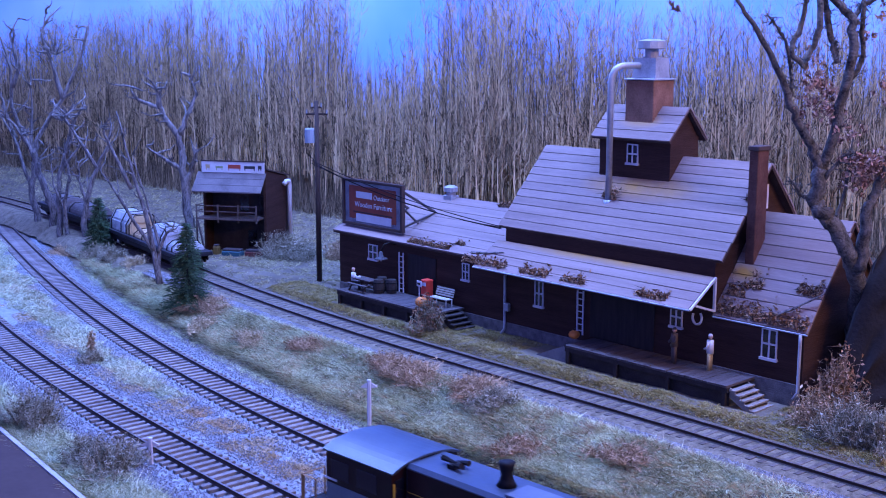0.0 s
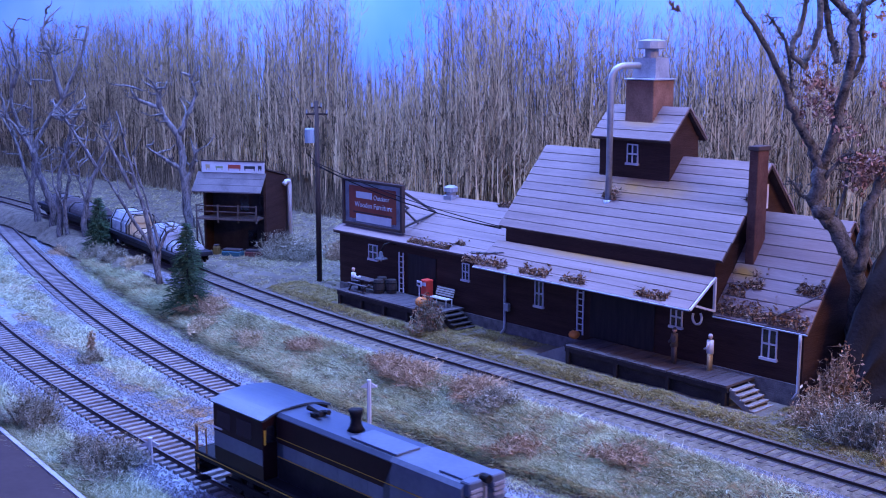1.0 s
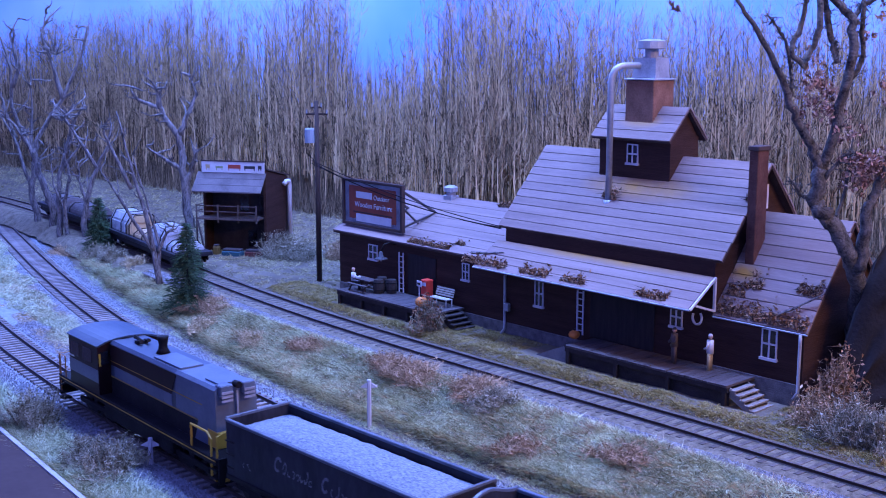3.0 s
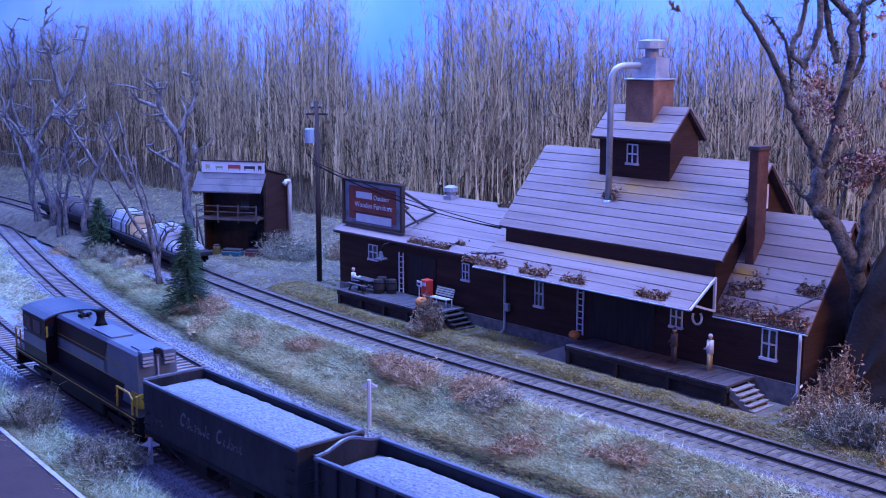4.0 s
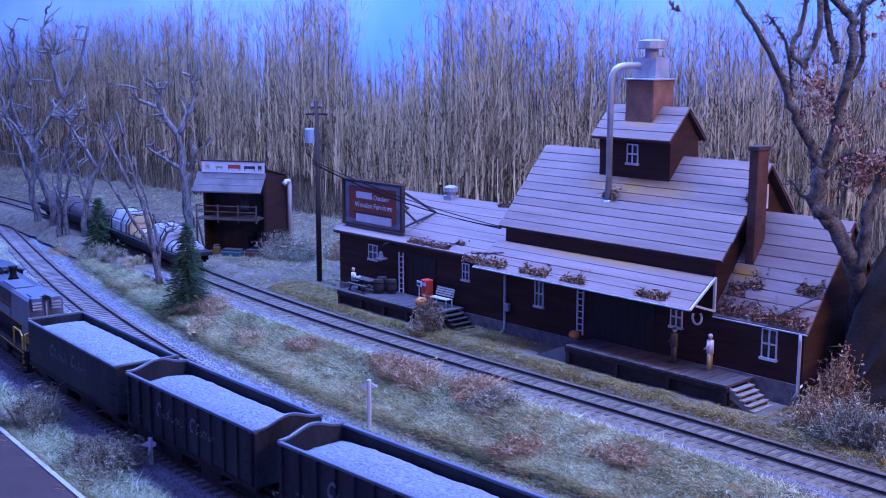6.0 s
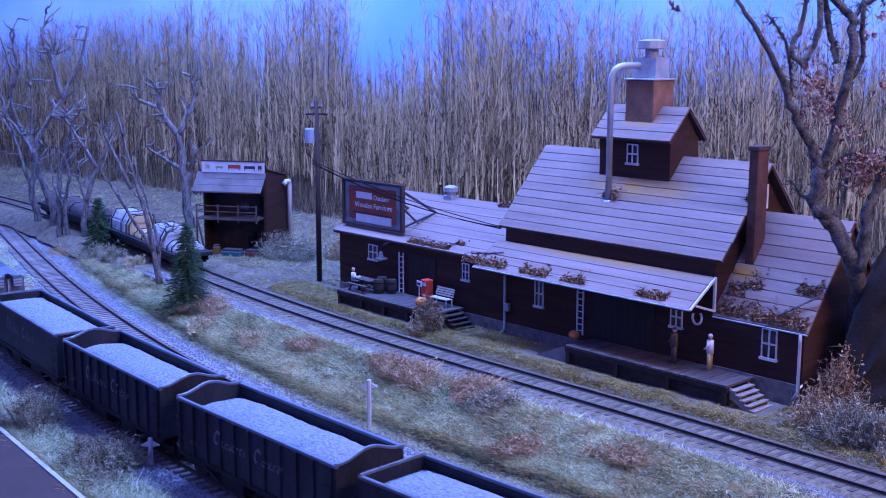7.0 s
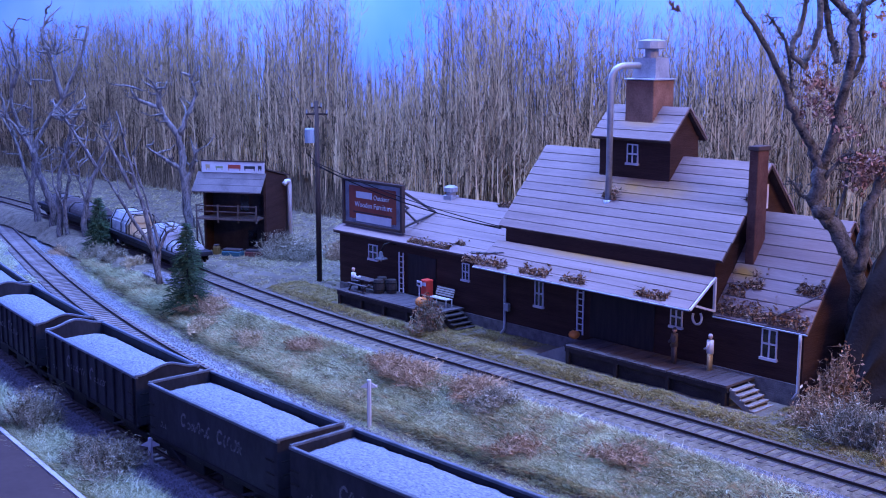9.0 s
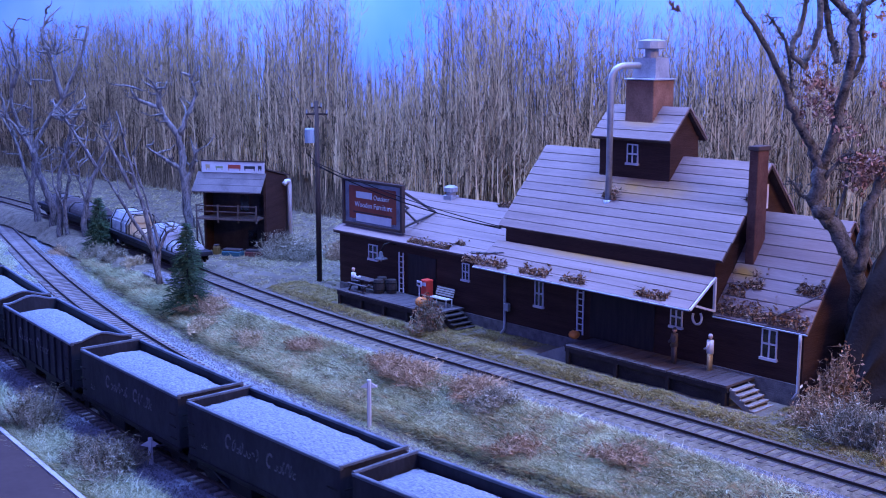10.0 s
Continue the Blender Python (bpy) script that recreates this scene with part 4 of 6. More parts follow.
def build_woods():
    rs = np.random.RandomState(5)
    for row, (count, back) in enumerate(((620, 0.0), (760, 7.0), (760, 14.0))):
        s = rs.uniform(-66, 52, count)
        d = np.array([woods_depth(q) for q in s]) + back + rs.uniform(0, 6, count)
        foot = np.array([tuple(spot(a, b)) for a, b in zip(s, d)])
        foot[:, 2] = [max(ground_z(p[0], p[1]), -1) - 0.3 for p in foot]
        h = np.interp(s, CROWN_S, CROWN_Z) * (1 + 0.04 * row) * (0.66 + 0.46 * rs.rand(count) ** 0.7)
        r = rs.uniform(0.03, 0.085, count) * np.where(rs.rand(count) < 0.12, 1.6, 1.0)
        # bent trunks in six lengths
        n = 6
        knots = [foot]
        lean = rs.normal(0, 0.05, (count, 2))
        for k in range(n):
            lean = lean * 0.75 + rs.normal(0, 0.045, (count, 2))
            knots.append(knots[-1] + np.concatenate([lean, np.ones((count, 1))], 1) * (h / n)[:, None])
        knots = np.array(knots)
        taper = [1, 0.9, 0.76, 0.62, 0.48, 0.32, 0.1]
        FP, FQ, FA, FB = [], [], [], []
        for k in range(n):
            FP.append(knots[k]), FQ.append(knots[k + 1]), FA.append(r * taper[k]), FB.append(r * taper[k + 1])
        # steep crooked branches, then twigs
        m = 36
        i = np.repeat(np.arange(count), m)
        f = 0.16 + 0.83 * rs.rand(count * m) ** 0.75
        k = np.minimum((f * n).astype(int), n - 1)
        g = (f * n - k)[:, None]
        p = knots[k, i] * (1 - g) + knots[k + 1, i] * g
        a = rs.uniform(0, math.tau, count * m)
        ln = h[i] * rs.uniform(0.03, 0.1, count * m) * (1.3 - f * 0.75)
        out = np.stack([np.cos(a), np.sin(a), rs.uniform(0.5, 2.2, count * m)], 1) * 0.6
        mid = p + out * ln[:, None]
        up = np.stack([out[:, 0] * 0.3, out[:, 1] * 0.3, 0.9 + 0 * a], 1) + rs.normal(0, 0.35, (count * m, 3))
        tip = mid + up * ln[:, None] * 0.9
        br = r[i] * rs.uniform(0.3, 0.55, count * m) * (1.15 - 0.6 * f)
        FP.append(p), FQ.append(mid), FA.append(br), FB.append(br * 0.75)
        j = rs.randint(0, count * m, count * m * 2)
        q = mid[j] + (tip[j] - mid[j]) * rs.uniform(-0.3, 0.8, len(j))[:, None]
        tq = q + (rs.normal(0, 0.42, (len(j), 3)) + np.array([0, 0, 0.55])) * ln[j][:, None] * 0.6
        V, F = frusta(np.concatenate(FP), np.concatenate(FQ), np.concatenate(FA), np.concatenate(FB))
        tagged(raw("woods", V, F.tolist(), M_WOODS), "dense bare autumn woods of thin pale trunks", "trees", kind="stuff")
        V, F = spikes(np.concatenate([mid, q]), np.concatenate([tip, tq]), np.concatenate([br * 0.75, br[j] * 0.42]))
        tagged(raw("woods", V, F.tolist(), M_WOODS), "fine bare twigs of the autumn woods", "trees", kind="stuff")
    # brush under the trees
    n = 26000
    rs = np.random.RandomState(4)
    s = rs.uniform(-66, 52, n)
    d = np.array([woods_depth(q) for q in s]) + rs.uniform(-1.5, 12, n)
    P = np.array([tuple(spot(a, b)) for a, b in zip(s, d)])
    P[:, 2] = [max(ground_z(p[0], p[1]), -1) for p in P]
    Q = P + np.stack([rs.normal(0, 0.5, n), rs.normal(0, 0.5, n), rs.uniform(0.6, 3.6, n)], 1)
    V, F = spikes(P, Q, np.full(n, 0.04))
    tagged(raw("brush", V, F.tolist(), M_BRUSH), "brown brush under the woods", "brush", kind="stuff")


build_woods()
# ---- grass ----
M_GRASS = mat("frosty_dry_grass", (0.23, 0.25, 0.125), (0.63, 0.67, 0.42), 2.6, 0.95, 0.0, vary=0.5, island=True)
M_SLOPE = mat("olive_slope_grass", (0.15, 0.13, 0.065), (0.46, 0.42, 0.23), 2.6, 0.95, 0.0, vary=0.7, island=True)
M_STRAW = mat("tan_straw", (0.24, 0.18, 0.09), (0.62, 0.5, 0.3), 2.0, 0.95, 0.0, vary=0.7, island=True)
M_RUST = mat("rusty_brown_shrub", (0.19, 0.125, 0.065), (0.52, 0.37, 0.22), 1.0, 0.95, 0.0, vary=0.7, island=True)
M_OLIVE = mat("grey_olive_shrub", (0.11, 0.1, 0.06), (0.4, 0.37, 0.26), 1.0, 0.95, 0.0, vary=0.7, island=True)


def near_track(x, y):
    return min(abs(y - y_front(x)), abs(y - y_middle(max(x, -100))), abs(y - y_siding(max(x, -110))) + (0.5 if y > y_siding(max(x, -110)) else -0.4))


def build_grass(name, n, seed, accept, length, material, label, box_, lift=0.0):
    rs = np.random.RandomState(seed)
    P = []
    x0, x1, ya, yb = box_
    tries = 0
    while len(P) < n and tries < n * 6:
        tries += 1
        x, y = rs.uniform(x0, x1), rs.uniform(ya, yb)
        k = accept(x, y)
        if k > 0 and rs.rand() < k:
            P.append((x, y, ground_z(x, y) - 0.03 + lift))
    P = np.array(P)
    P = np.repeat(P, 5, 0)
    m = len(P)
    P[:, :2] += rs.normal(0, 0.07, (m, 2))
    L = length * rs.uniform(0.4, 1.2, m)
    Q = P + np.stack([rs.normal(0, 0.85, m) * L, rs.normal(0, 0.85, m) * L, L * rs.uniform(0.25, 0.95, m)], 1)
    V, F = spikes(P, Q, np.full(m, 0.021))
    tagged(raw(name, V, F.tolist(), material), label, "grass", kind="stuff")


def patch(x, y, k):
    return 0.5 + 0.5 * noise.noise((x * 0.35, y * 0.35, k))


def meadow(x, y):
    d = y - y_middle(max(x, -100))
    if near_track(x, y) < 2.25 or y > y_siding(max(x, -110)) or d < 3.3:
        return 0
    return 0.25 + 0.75 * patch(x, y, 1)


build_grass("grass", 30000, 1, meadow, 0.32, M_GRASS, "frosty grey-green grass between the tracks", (-62, 14, -18, 1))
build_grass("grass", 7000, 2, lambda x, y: meadow(x, y) * (1 if patch(x, y, 9) > 0.52 else 0.05), 0.42, M_STRAW, "tan dry straw among the grass", (-62, 14, -18, 1))


M_PALE = mat("pale_dry_tufts", (0.26, 0.29, 0.16), (0.6, 0.65, 0.45), 2.0, 0.95, 0.0, vary=0.7, island=True)
M_DIM = mat("dark_olive_tufts", (0.08, 0.085, 0.038), (0.26, 0.26, 0.14), 2.0, 0.95, 0.0, vary=0.7, island=True)


def clumped(x, y, k, cut, fine=1.4):
    if meadow(x, y) <= 0:
        return 0
    v = 0.5 + 0.5 * noise.noise((x * fine, y * fine, k)) + 0.25 * noise.noise((x * 0.4, y * 0.4, k + 3))
    return 1.0 if v > cut else 0


build_grass("grass", 7000, 11, lambda x, y: clumped(x, y, 21, 0.66), 0.42, M_PALE, "long pale tufts in the meadow", (-60, 14, -18, 1))
build_grass("grass", 6000, 12, lambda x, y: clumped(x, y, 31, 0.62), 0.4, M_DIM, "dark olive tufts in the meadow", (-60, 14, -18, 1))
build_grass("grass", 8000, 13, lambda x, y: clumped(x, y, 41, 0.68, 0.8), 0.4, M_RUST, "rust-brown dry weeds in the meadow", (-60, 14, -18, 1))
build_grass("grass", 3500, 14, lambda x, y: (1 if near_track(x, y) > 2.9 and y_edge(x) + 0.2 < y < y_front(x) and noise.noise((x * 1.2, y * 1.2, 8)) > 0.1 else 0), 0.6, M_PALE, "long pale tufts along the layout edge", (-34, 4, -28.5, -20))


M_FRINGE = mat("hanging_bank_grass", (0.19, 0.18, 0.08), (0.56, 0.53, 0.31), 2.0, 0.95, 0.0, vary=0.8, island=True)


def bank_fringe():
    """Tan grass that hangs over the lip of the low bank."""
    rs = np.random.RandomState(33)
    n = 16000
    x = rs.uniform(-52, 12, n)
    o = 3.25 + rs.normal(0, 0.16, n)
    P = np.array([(a, y_middle(a) + b, ground_z(a, y_middle(a) + b)) for a, b in zip(x, o - 0.4 * np.array([noise.noise((q * 0.25, (y_middle(q) + 3.0) * 0.25, 3.0)) for q in x]))])
    env = 0.4 + 0.9 * np.array([0.5 + 0.5 * noise.noise((q * 0.5, 0, 11)) for q in x])
    L = rs.uniform(0.15, 0.45, n) * env
    Q = P + np.stack([rs.normal(0, 0.3, n) * L, -np.abs(rs.normal(0.6, 0.35, n)) * L, rs.uniform(-0.5, 0.75, n) * L], 1)
    V, F = spikes(P, Q, np.full(n, 0.025))
    tagged(raw("grass", V, F.tolist(), M_FRINGE), "tan grass hanging over the low bank", "grass", kind="stuff")


bank_fringe()
build_grass("grass", 9000, 4, lambda x, y: (0.9 if near_track(x, y) > 2.7 and y_edge(x) + 0.15 < y < y_front(x) else 0), 0.36, M_GRASS, "frosty grass along the layout edge", (-34, 4, -28.5, -20))
build_grass("grass", 3500, 5, lambda x, y: (1 if near_track(x, y) > 1.9 and y_front(x) < y < y_middle(max(x, -100)) and patch(x, y, 4) > 0.45 else 0), 0.28, M_STRAW, "straw tufts between the front tracks", (-60, 2, -24, -8), 0.12)
build_grass("grass", 15000, 6, lambda x, y: (0.9 if near_track(x, y) > 2.2 and y > y_siding(max(x, -110)) else 0), 0.4, M_SLOPE, "dry olive grass on the far slope", (-125, -36, 0, 48))
build_grass("grass", 26000, 7, lambda x, y: (0.45 + 0.55 * patch(x, y, 2) if near_track(x, y) > 1.6 and y_siding(x) < y < -0.2 and not (-26.6 < x < -17 and y > -2.7) and not (-10.6 < x < 4.4 and y > -2.5) else 0), 0.13, mat("mossy_grass", (0.13, 0.105, 0.03), (0.34, 0.28, 0.11), 1.2, 0.95, 0.0, vary=0.7, island=True), "short mossy grass by the factory", (-34, 16, -6, 0))


build_grass("grass", 7000, 15, lambda x, y: (patch(x, y, 6) ** 2 if near_track(x, y) > 1.9 and y > y_siding(x) and patch(x * 3, y * 3, 8) > 0.42 else 0), 0.16, M_SLOPE, "short dry grass on the bare yard by the shed", (-62, -29.7, -4, 14))
build_grass("grass", 17000, 16, lambda x, y: (0.3 + 0.7 * patch(x, y, 12) if 2.15 + 0.6 * noise.noise((x * 0.8, 0, 4)) < y - y_middle(x) < 3.7 else 0), 0.24, M_GRASS, "short grass at the foot of the low bank", (-56, 12, -18, -3))
build_grass("grass", 2600, 17, lambda x, y: (1 if near_track(x, y) > 1.75 and y_front(x) < y < y_middle(x) and patch(x * 1.5, y * 1.5, 14) > 0.6 else 0), 0.1, M_RUST, "rusty dry patch between the front tracks", (-20, 0, -22, -14), 0.14)
build_grass("grass", 8000, 18, lambda x, y: (1 if abs(y - (y_front(x) + y_middle(x)) / 2 - 0.3) < 0.75 + 1.1 * noise.noise((x * 0.3, y * 0.5, 5)) + 0.03 * max(0, -x - 30) else 0), 0.26, M_PALE, "pale dry grass strip between the front tracks", (-75, -19, -21, 4), 0.16)


# ---- shrubs ----
def shrub(at, r, h, material, leafy, label, seed):
    top = thing("shrub", label, "shrub", (at[0], at[1], at[2] if len(at) > 2 else ground_z(*at) - 0.05), group="shrubs")
    rs = np.random.RandomState(seed)
    n = int(240 * max(1, r))
    a = rs.uniform(0, math.tau, n)
    lobe = 1 + 0.4 * np.sin(a * 2 + seed) + 0.25 * np.sin(a * 3 + seed * 2.3) + 0.15 * np.sin(a * 7 + seed)
    u = rs.uniform(0, 1, n) ** 0.6 * np.clip(lobe, 0.45, 1.5)
    P = np.stack([np.cos(a) * u * r * 0.55, np.sin(a) * u * r * 0.55, np.zeros(n)], 1)
    Q = np.stack([np.cos(a) * u * r * 1.05, np.sin(a) * u * r * 1.05, h * np.sqrt(np.clip(1 - (u * 0.75) ** 2, 0.06, 1)) * rs.uniform(0.3, 1.1, n)], 1) + rs.normal(0, 0.08 * r, (n, 3))
    m = rs.randint(0, n, n * 7)
    f = rs.uniform(0.3, 1, n * 7)
    P2 = P[m] + (Q[m] - P[m]) * f[:, None]
    Q2 = P2 + rs.normal(0, 1, (n * 7, 3)) * np.array([0.2, 0.2, 0.17]) * (0.5 + 0.35 * r)
    PP, QQ = np.concatenate([P, P2]), np.concatenate([Q, Q2])
    QQ[:, 2] = np.maximum(QQ[:, 2], 0.02)
    V, F = spikes(PP, QQ, np.concatenate([np.full(n, 0.028), np.full(n * 7, 0.017)]))
    tagged(raw("branchwork", V, F.tolist(), material, top), kind="stuff")
    if leafy:
        k = int(leafy * n)
        m = rs.randint(0, len(QQ), k)
        leaves("foliage", QQ[m], 0.11, M_LEAF if leafy > 1 else material, top, seed)
    return top


def leaves(name, C, size, material, parent, seed):
    rs = np.random.RandomState(seed + 50)
    n = len(C)
    A, Bv = rs.normal(0, 1, (n, 3)), rs.normal(0, 1, (n, 3))
    A /= np.linalg.norm(A, axis=1)[:, None]
    Bv -= A * (A * Bv).sum(1)[:, None]
    Bv /= np.linalg.norm(Bv, axis=1)[:, None]
    N = np.cross(A, Bv)
    s = (size * rs.uniform(0.6, 1.3, n))[:, None]
    V = np.stack([C - A * s, C + Bv * s * 0.6 + N * s * 0.25, C + A * s, C - Bv * s * 0.6 + N * s * 0.25], 1).reshape(-1, 3)
    f = np.array([(0, 1, 2), (0, 2, 3)])
    F = (f[None] + 4 * np.arange(n)[:, None, None]).reshape(-1, 3)
    return tagged(raw(name, V, F.tolist(), material, parent), kind="stuff")


for i, (x, y, r, h, m, lf, lab) in enumerate((
        (-20.0, -24.9, 1.65, 2.0, M_OLIVE, 0, "twiggy grey shrub by the layout edge"),
        (-12.3, -24.9, 1.7, 1.4, M_OLIVE, 0, "low twiggy grey shrub beside the white post"),
        (-13.9, -25.1, 1.2, 1.2, M_OLIVE, 0, "low twiggy grey shrub by the layout edge"),
        (-29.6, -17.6, 0.2, 1.6, M_RUST, 0.6, "thin tall brown weed between the front tracks"),
        (-28.3, -18.2, 0.75, 0.85, M_OLIVE, 0.3, "low brown weed between the front tracks"),
        (-32.6, -8.2, 1.2, 1.1, M_RUST, 0.12, "rust-brown low shrub before the spruce"),
        (-31.3, -8.6, 0.9, 1.0, M_RUST, 0.12, "rust-brown low shrub in the grass"),
        (-12.8, -9.3, 1.1, 1.2, M_RUST, 0.12, "rust-brown dry shrub in the grass"),
        (-10.9, -9.4, 1.3, 1.1, M_RUST, 0.12, "rust-brown dry shrub in the grass"),
        (-7.0, -9.0, 1.1, 0.9, M_RUST, 0.12, "rust-brown dry shrub in the grass"),
        (-4.9, -9.6, 1.2, 0.8, M_OLIVE, 0.3, "low olive shrub in the grass"),
        (-1.2, -11.6, 1.0, 0.8, M_RUST, 0.12, "rust-brown dry shrub near the bank"),
        (3.2, -9.9, 1.1, 0.7, M_RUST, 0.12, "rust-brown dry shrub by the siding"),
        (-19.8, -9.6, 0.9, 0.8, M_RUST, 0.12, "small pinkish-brown shrub on the bank"),
        (-24.0, -10.6, 1.1, 0.7, M_STRAW, 0.2, "tan grass hummock on the bank"),
        (-29.5, -10.4, 1.1, 0.7, M_STRAW, 0.2, "tan grass hummock on the bank"),
        (-17.3, -2.9, 0.95, 1.9, M_OLIVE, 2.2, "leafy brown bush by the dock steps"),
        (6.7, -1.8, 1.1, 1.7, M_RUST, 0.8, "pinkish brown leafy bush at the factory corner"),
        (6.4, 0.5, 1.0, 3.0, M_RUST, 2.6, "tall brown-leaved bush beside the end wall"),
        (8.7, -2.5, 1.5, 2.1, M_OLIVE, 0.4, "grey-green tangled shrub at the factory corner"),
        (10.0, -2.5, 1.4, 1.9, M_OLIVE, 0.4, "grey-green tangled shrub by the siding"),
        (-43.0, 4.3, 1.9, 1.9, M_OLIVE, 0.2, "grey twiggy bush beside the shed"),
        (-40.6, 4.8, 1.5, 1.5, M_OLIVE, 0.2, "grey twiggy bush behind the pole"),
        (-39.0, 7.0, 1.0, 1.6, M_RUST, 0.8, "orange-brown bush behind the pole"),
        (-56.0, -4.6, 1.3, 1.1, M_OLIVE, 0.3, "grey brush beside the flat car"),
        (-52.5, -4.9, 1.2, 1.2, M_OLIVE, 0.3, "grey brush beside the flat car"),
        (-48.5, -5.2, 1.1, 1.0, M_STRAW, 0.2, "tan weeds beside the flat car"),
        (-63.0, -4.5, 1.1, 1.0, M_RUST, 0.12, "rust-brown weeds under the bare trees"),
        (-71.0, -1.6, 1.0, 0.8, M_STRAW, 0.3, "tan weeds under the bare trees"))):
    low = m is M_RUST and lf < 0.5
    shrub((x, y), r * (1.35 if low else 1.0), h * (0.62 if low else 1.0), m, lf, lab, 20 + i)


# ---- bare model trees ----
M_BARK = mat("grey_bare_wood", (0.03, 0.025, 0.024), (0.27, 0.245, 0.235), 0.55, 0.9, 1.0, stretch=(2, 2, 0.6), fine=4)
M_BARK_DARK = mat("dark_mossy_bark", (0.016, 0.016, 0.016), (0.13, 0.125, 0.118), 0.4, 0.95, 1.0, fine=4)


def limb_mesh(bm, pts, r0, r1, rnd, sides=7):
    """A wavy tapered limb through the points."""
    fine = []
    for a, b in zip(pts, pts[1:]):
        for k in range(4):
            f = k / 4
            fine.append(a + (b - a) * f)
    fine.append(pts[-1])
    fine = [p + Vector((rnd.gauss(0, 1), rnd.gauss(0, 1), rnd.gauss(0, 0.5))) * r0 * 0.16 for p in fine]
    tube(bm, fine, r0, sides, r1)
    return fine


def bare_tree(at, unit, limbs, r, label, material, seed, twigs=24, twig_len=1.3, spread=0.5):
    """limbs: lists of (side, up) in units; the first starts at the foot."""
    top = thing("bare_tree", label, "tree", tuple(at), group="bare trees")
    rnd = random.Random(seed)
    P, Q, R = [], [], []
    bough = B()
    for i, lm in enumerate(limbs):
        dd = 0.0
        pts = []
        for k, (a, b) in enumerate(lm):
            if i and k:
                dd += rnd.uniform(-spread, spread) * unit * 6
            pts.append(RT * (a * unit) + Vector((0, 0, b * unit)) + FWD * dd)
        bm = B()
        r0 = r if i == 0 else r * 0.62
        fine = limb_mesh(bm, pts, r0, r0 * 0.2, rnd)
        part("trunk" if i == 0 else "limb", bm, material, top, smooth=True)
        for _ in range(twigs):
            j = rnd.randint(len(fine) // 3, len(fine) - 1)
            p = fine[j]
            q = p + Vector((rnd.gauss(0, 1), rnd.gauss(0, 1), rnd.uniform(-0.2, 1.2))).normalized() * twig_len * rnd.uniform(0.4, 1.2)
            e = q + ((q - p) * 0.5 + Vector((rnd.gauss(0, 0.3), rnd.gauss(0, 0.3), rnd.uniform(0.1, 0.7)))) * rnd.uniform(0.5, 1.0)
            tube(bough, [p, p + (q - p) * 0.5 + Vector((rnd.gauss(0, 0.08), rnd.gauss(0, 0.08), 0.06)), q, e], r * rnd.uniform(0.22, 0.36), 5, r * 0.06)
            for _ in range(3):
                m = q + (e - q) * rnd.uniform(-0.8, 0.9)
                P.append(m), Q.append(m + Vector((rnd.gauss(0, 1), rnd.gauss(0, 1), rnd.uniform(-0.1, 1))).normalized() * twig_len * 0.45), R.append(r * 0.09)
    tagged(part("bough", bough, material, top, smooth=True), kind="stuff")
    V, F = spikes(np.array(P), np.array(Q), np.array(R), 4)
    tagged(raw("branchwork", V, F.tolist(), material, top), kind="stuff")
    return top


FT = 0.0525
for i, (x, y, limbs, r) in enumerate((
        (-74.8, -1.56, ([(0, 0), (-6, 44), (-12, 91), (-4, 126), (-2, 150), (-18, 181), (-39, 234), (-34, 303), (-50, 351), (-66, 389)], [(-12, 91), (-20, 120), (-36, 180), (-55, 215), (-71, 239)], [(-2, 150), (-7, 181), (-3, 230), (-2, 282)], [(-34, 270), (-22, 300), (-31, 362), (-18, 389)], [(-36, 180), (-52, 236), (-62, 270)]), 0.36),
        (-71.2, -1.82, ([(0, 0), (2, 55), (-19, 114), (-25, 146), (-19, 173), (29, 242), (66, 317), (79, 365)], [(29, 242), (18, 290), (-1, 349), (7, 386)], [(-19, 130), (-40, 170), (-60, 200), (-78, 212)], [(10, 215), (24, 206), (46, 228)], [(2, 330), (22, 318)]), 0.4),
        (-66.6, -3.1, ([(0, 0), (-1, 70), (4, 118), (20, 166), (31, 204), (-1, 236)], [(4, 118), (30, 150), (54, 180)], [(20, 166), (36, 210), (50, 228)]), 0.3),
        (-65.6, -2.92, ([(0, 0), (-4, 60), (8, 110), (4, 150), (22, 190)], [(-4, 60), (-20, 100), (-22, 140)]), 0.22),
        (-63.0, -2.72, ([(0, 0), (8, 78), (29, 132), (50, 169), (56, 206)], [(29, 132), (-4, 190), (-35, 238)], [(8, 78), (-2, 110), (0, 140)]), 0.3))):
    bare_tree((x, y, ground_z(x, y) - 0.1), FT, limbs, r, "grey leafless model tree at the edge of the woods", M_BARK, 60 + i, 7, 1.5)
bare_tree((-60.5, 6.4, 0.2), 0.0505, ([(0, 0), (-6, 60), (-11, 125), (-15, 165), (-48, 215), (-86, 228), (-97, 252)], [(-48, 215), (-52, 258)], [(-13, 168), (0, 200), (19, 238), (9, 270)], [(-8, 105), (-37, 122), (-72, 146)], [(-6, 75), (9, 110), (15, 134)]), 0.46, "grey leafless model tree beside the shed", M_BARK, 70, 7, 1.2)
bare_tree((-40.6, -7.4, 0.0), 0.0394, ([(0, 0), (-8, 60), (-20, 130), (-42, 215), (-62, 305)], [(0, 12), (2, 70), (-18, 150), (-38, 230)], [(-8, 60), (-66, 160), (-118, 240)], [(-42, 170), (-82, 260), (-86, 280)], [(0, 60), (16, 92), (28, 102)]), 0.25, "slender forked leafless model tree in the grass", M_BARK, 71, 6, 0.9)


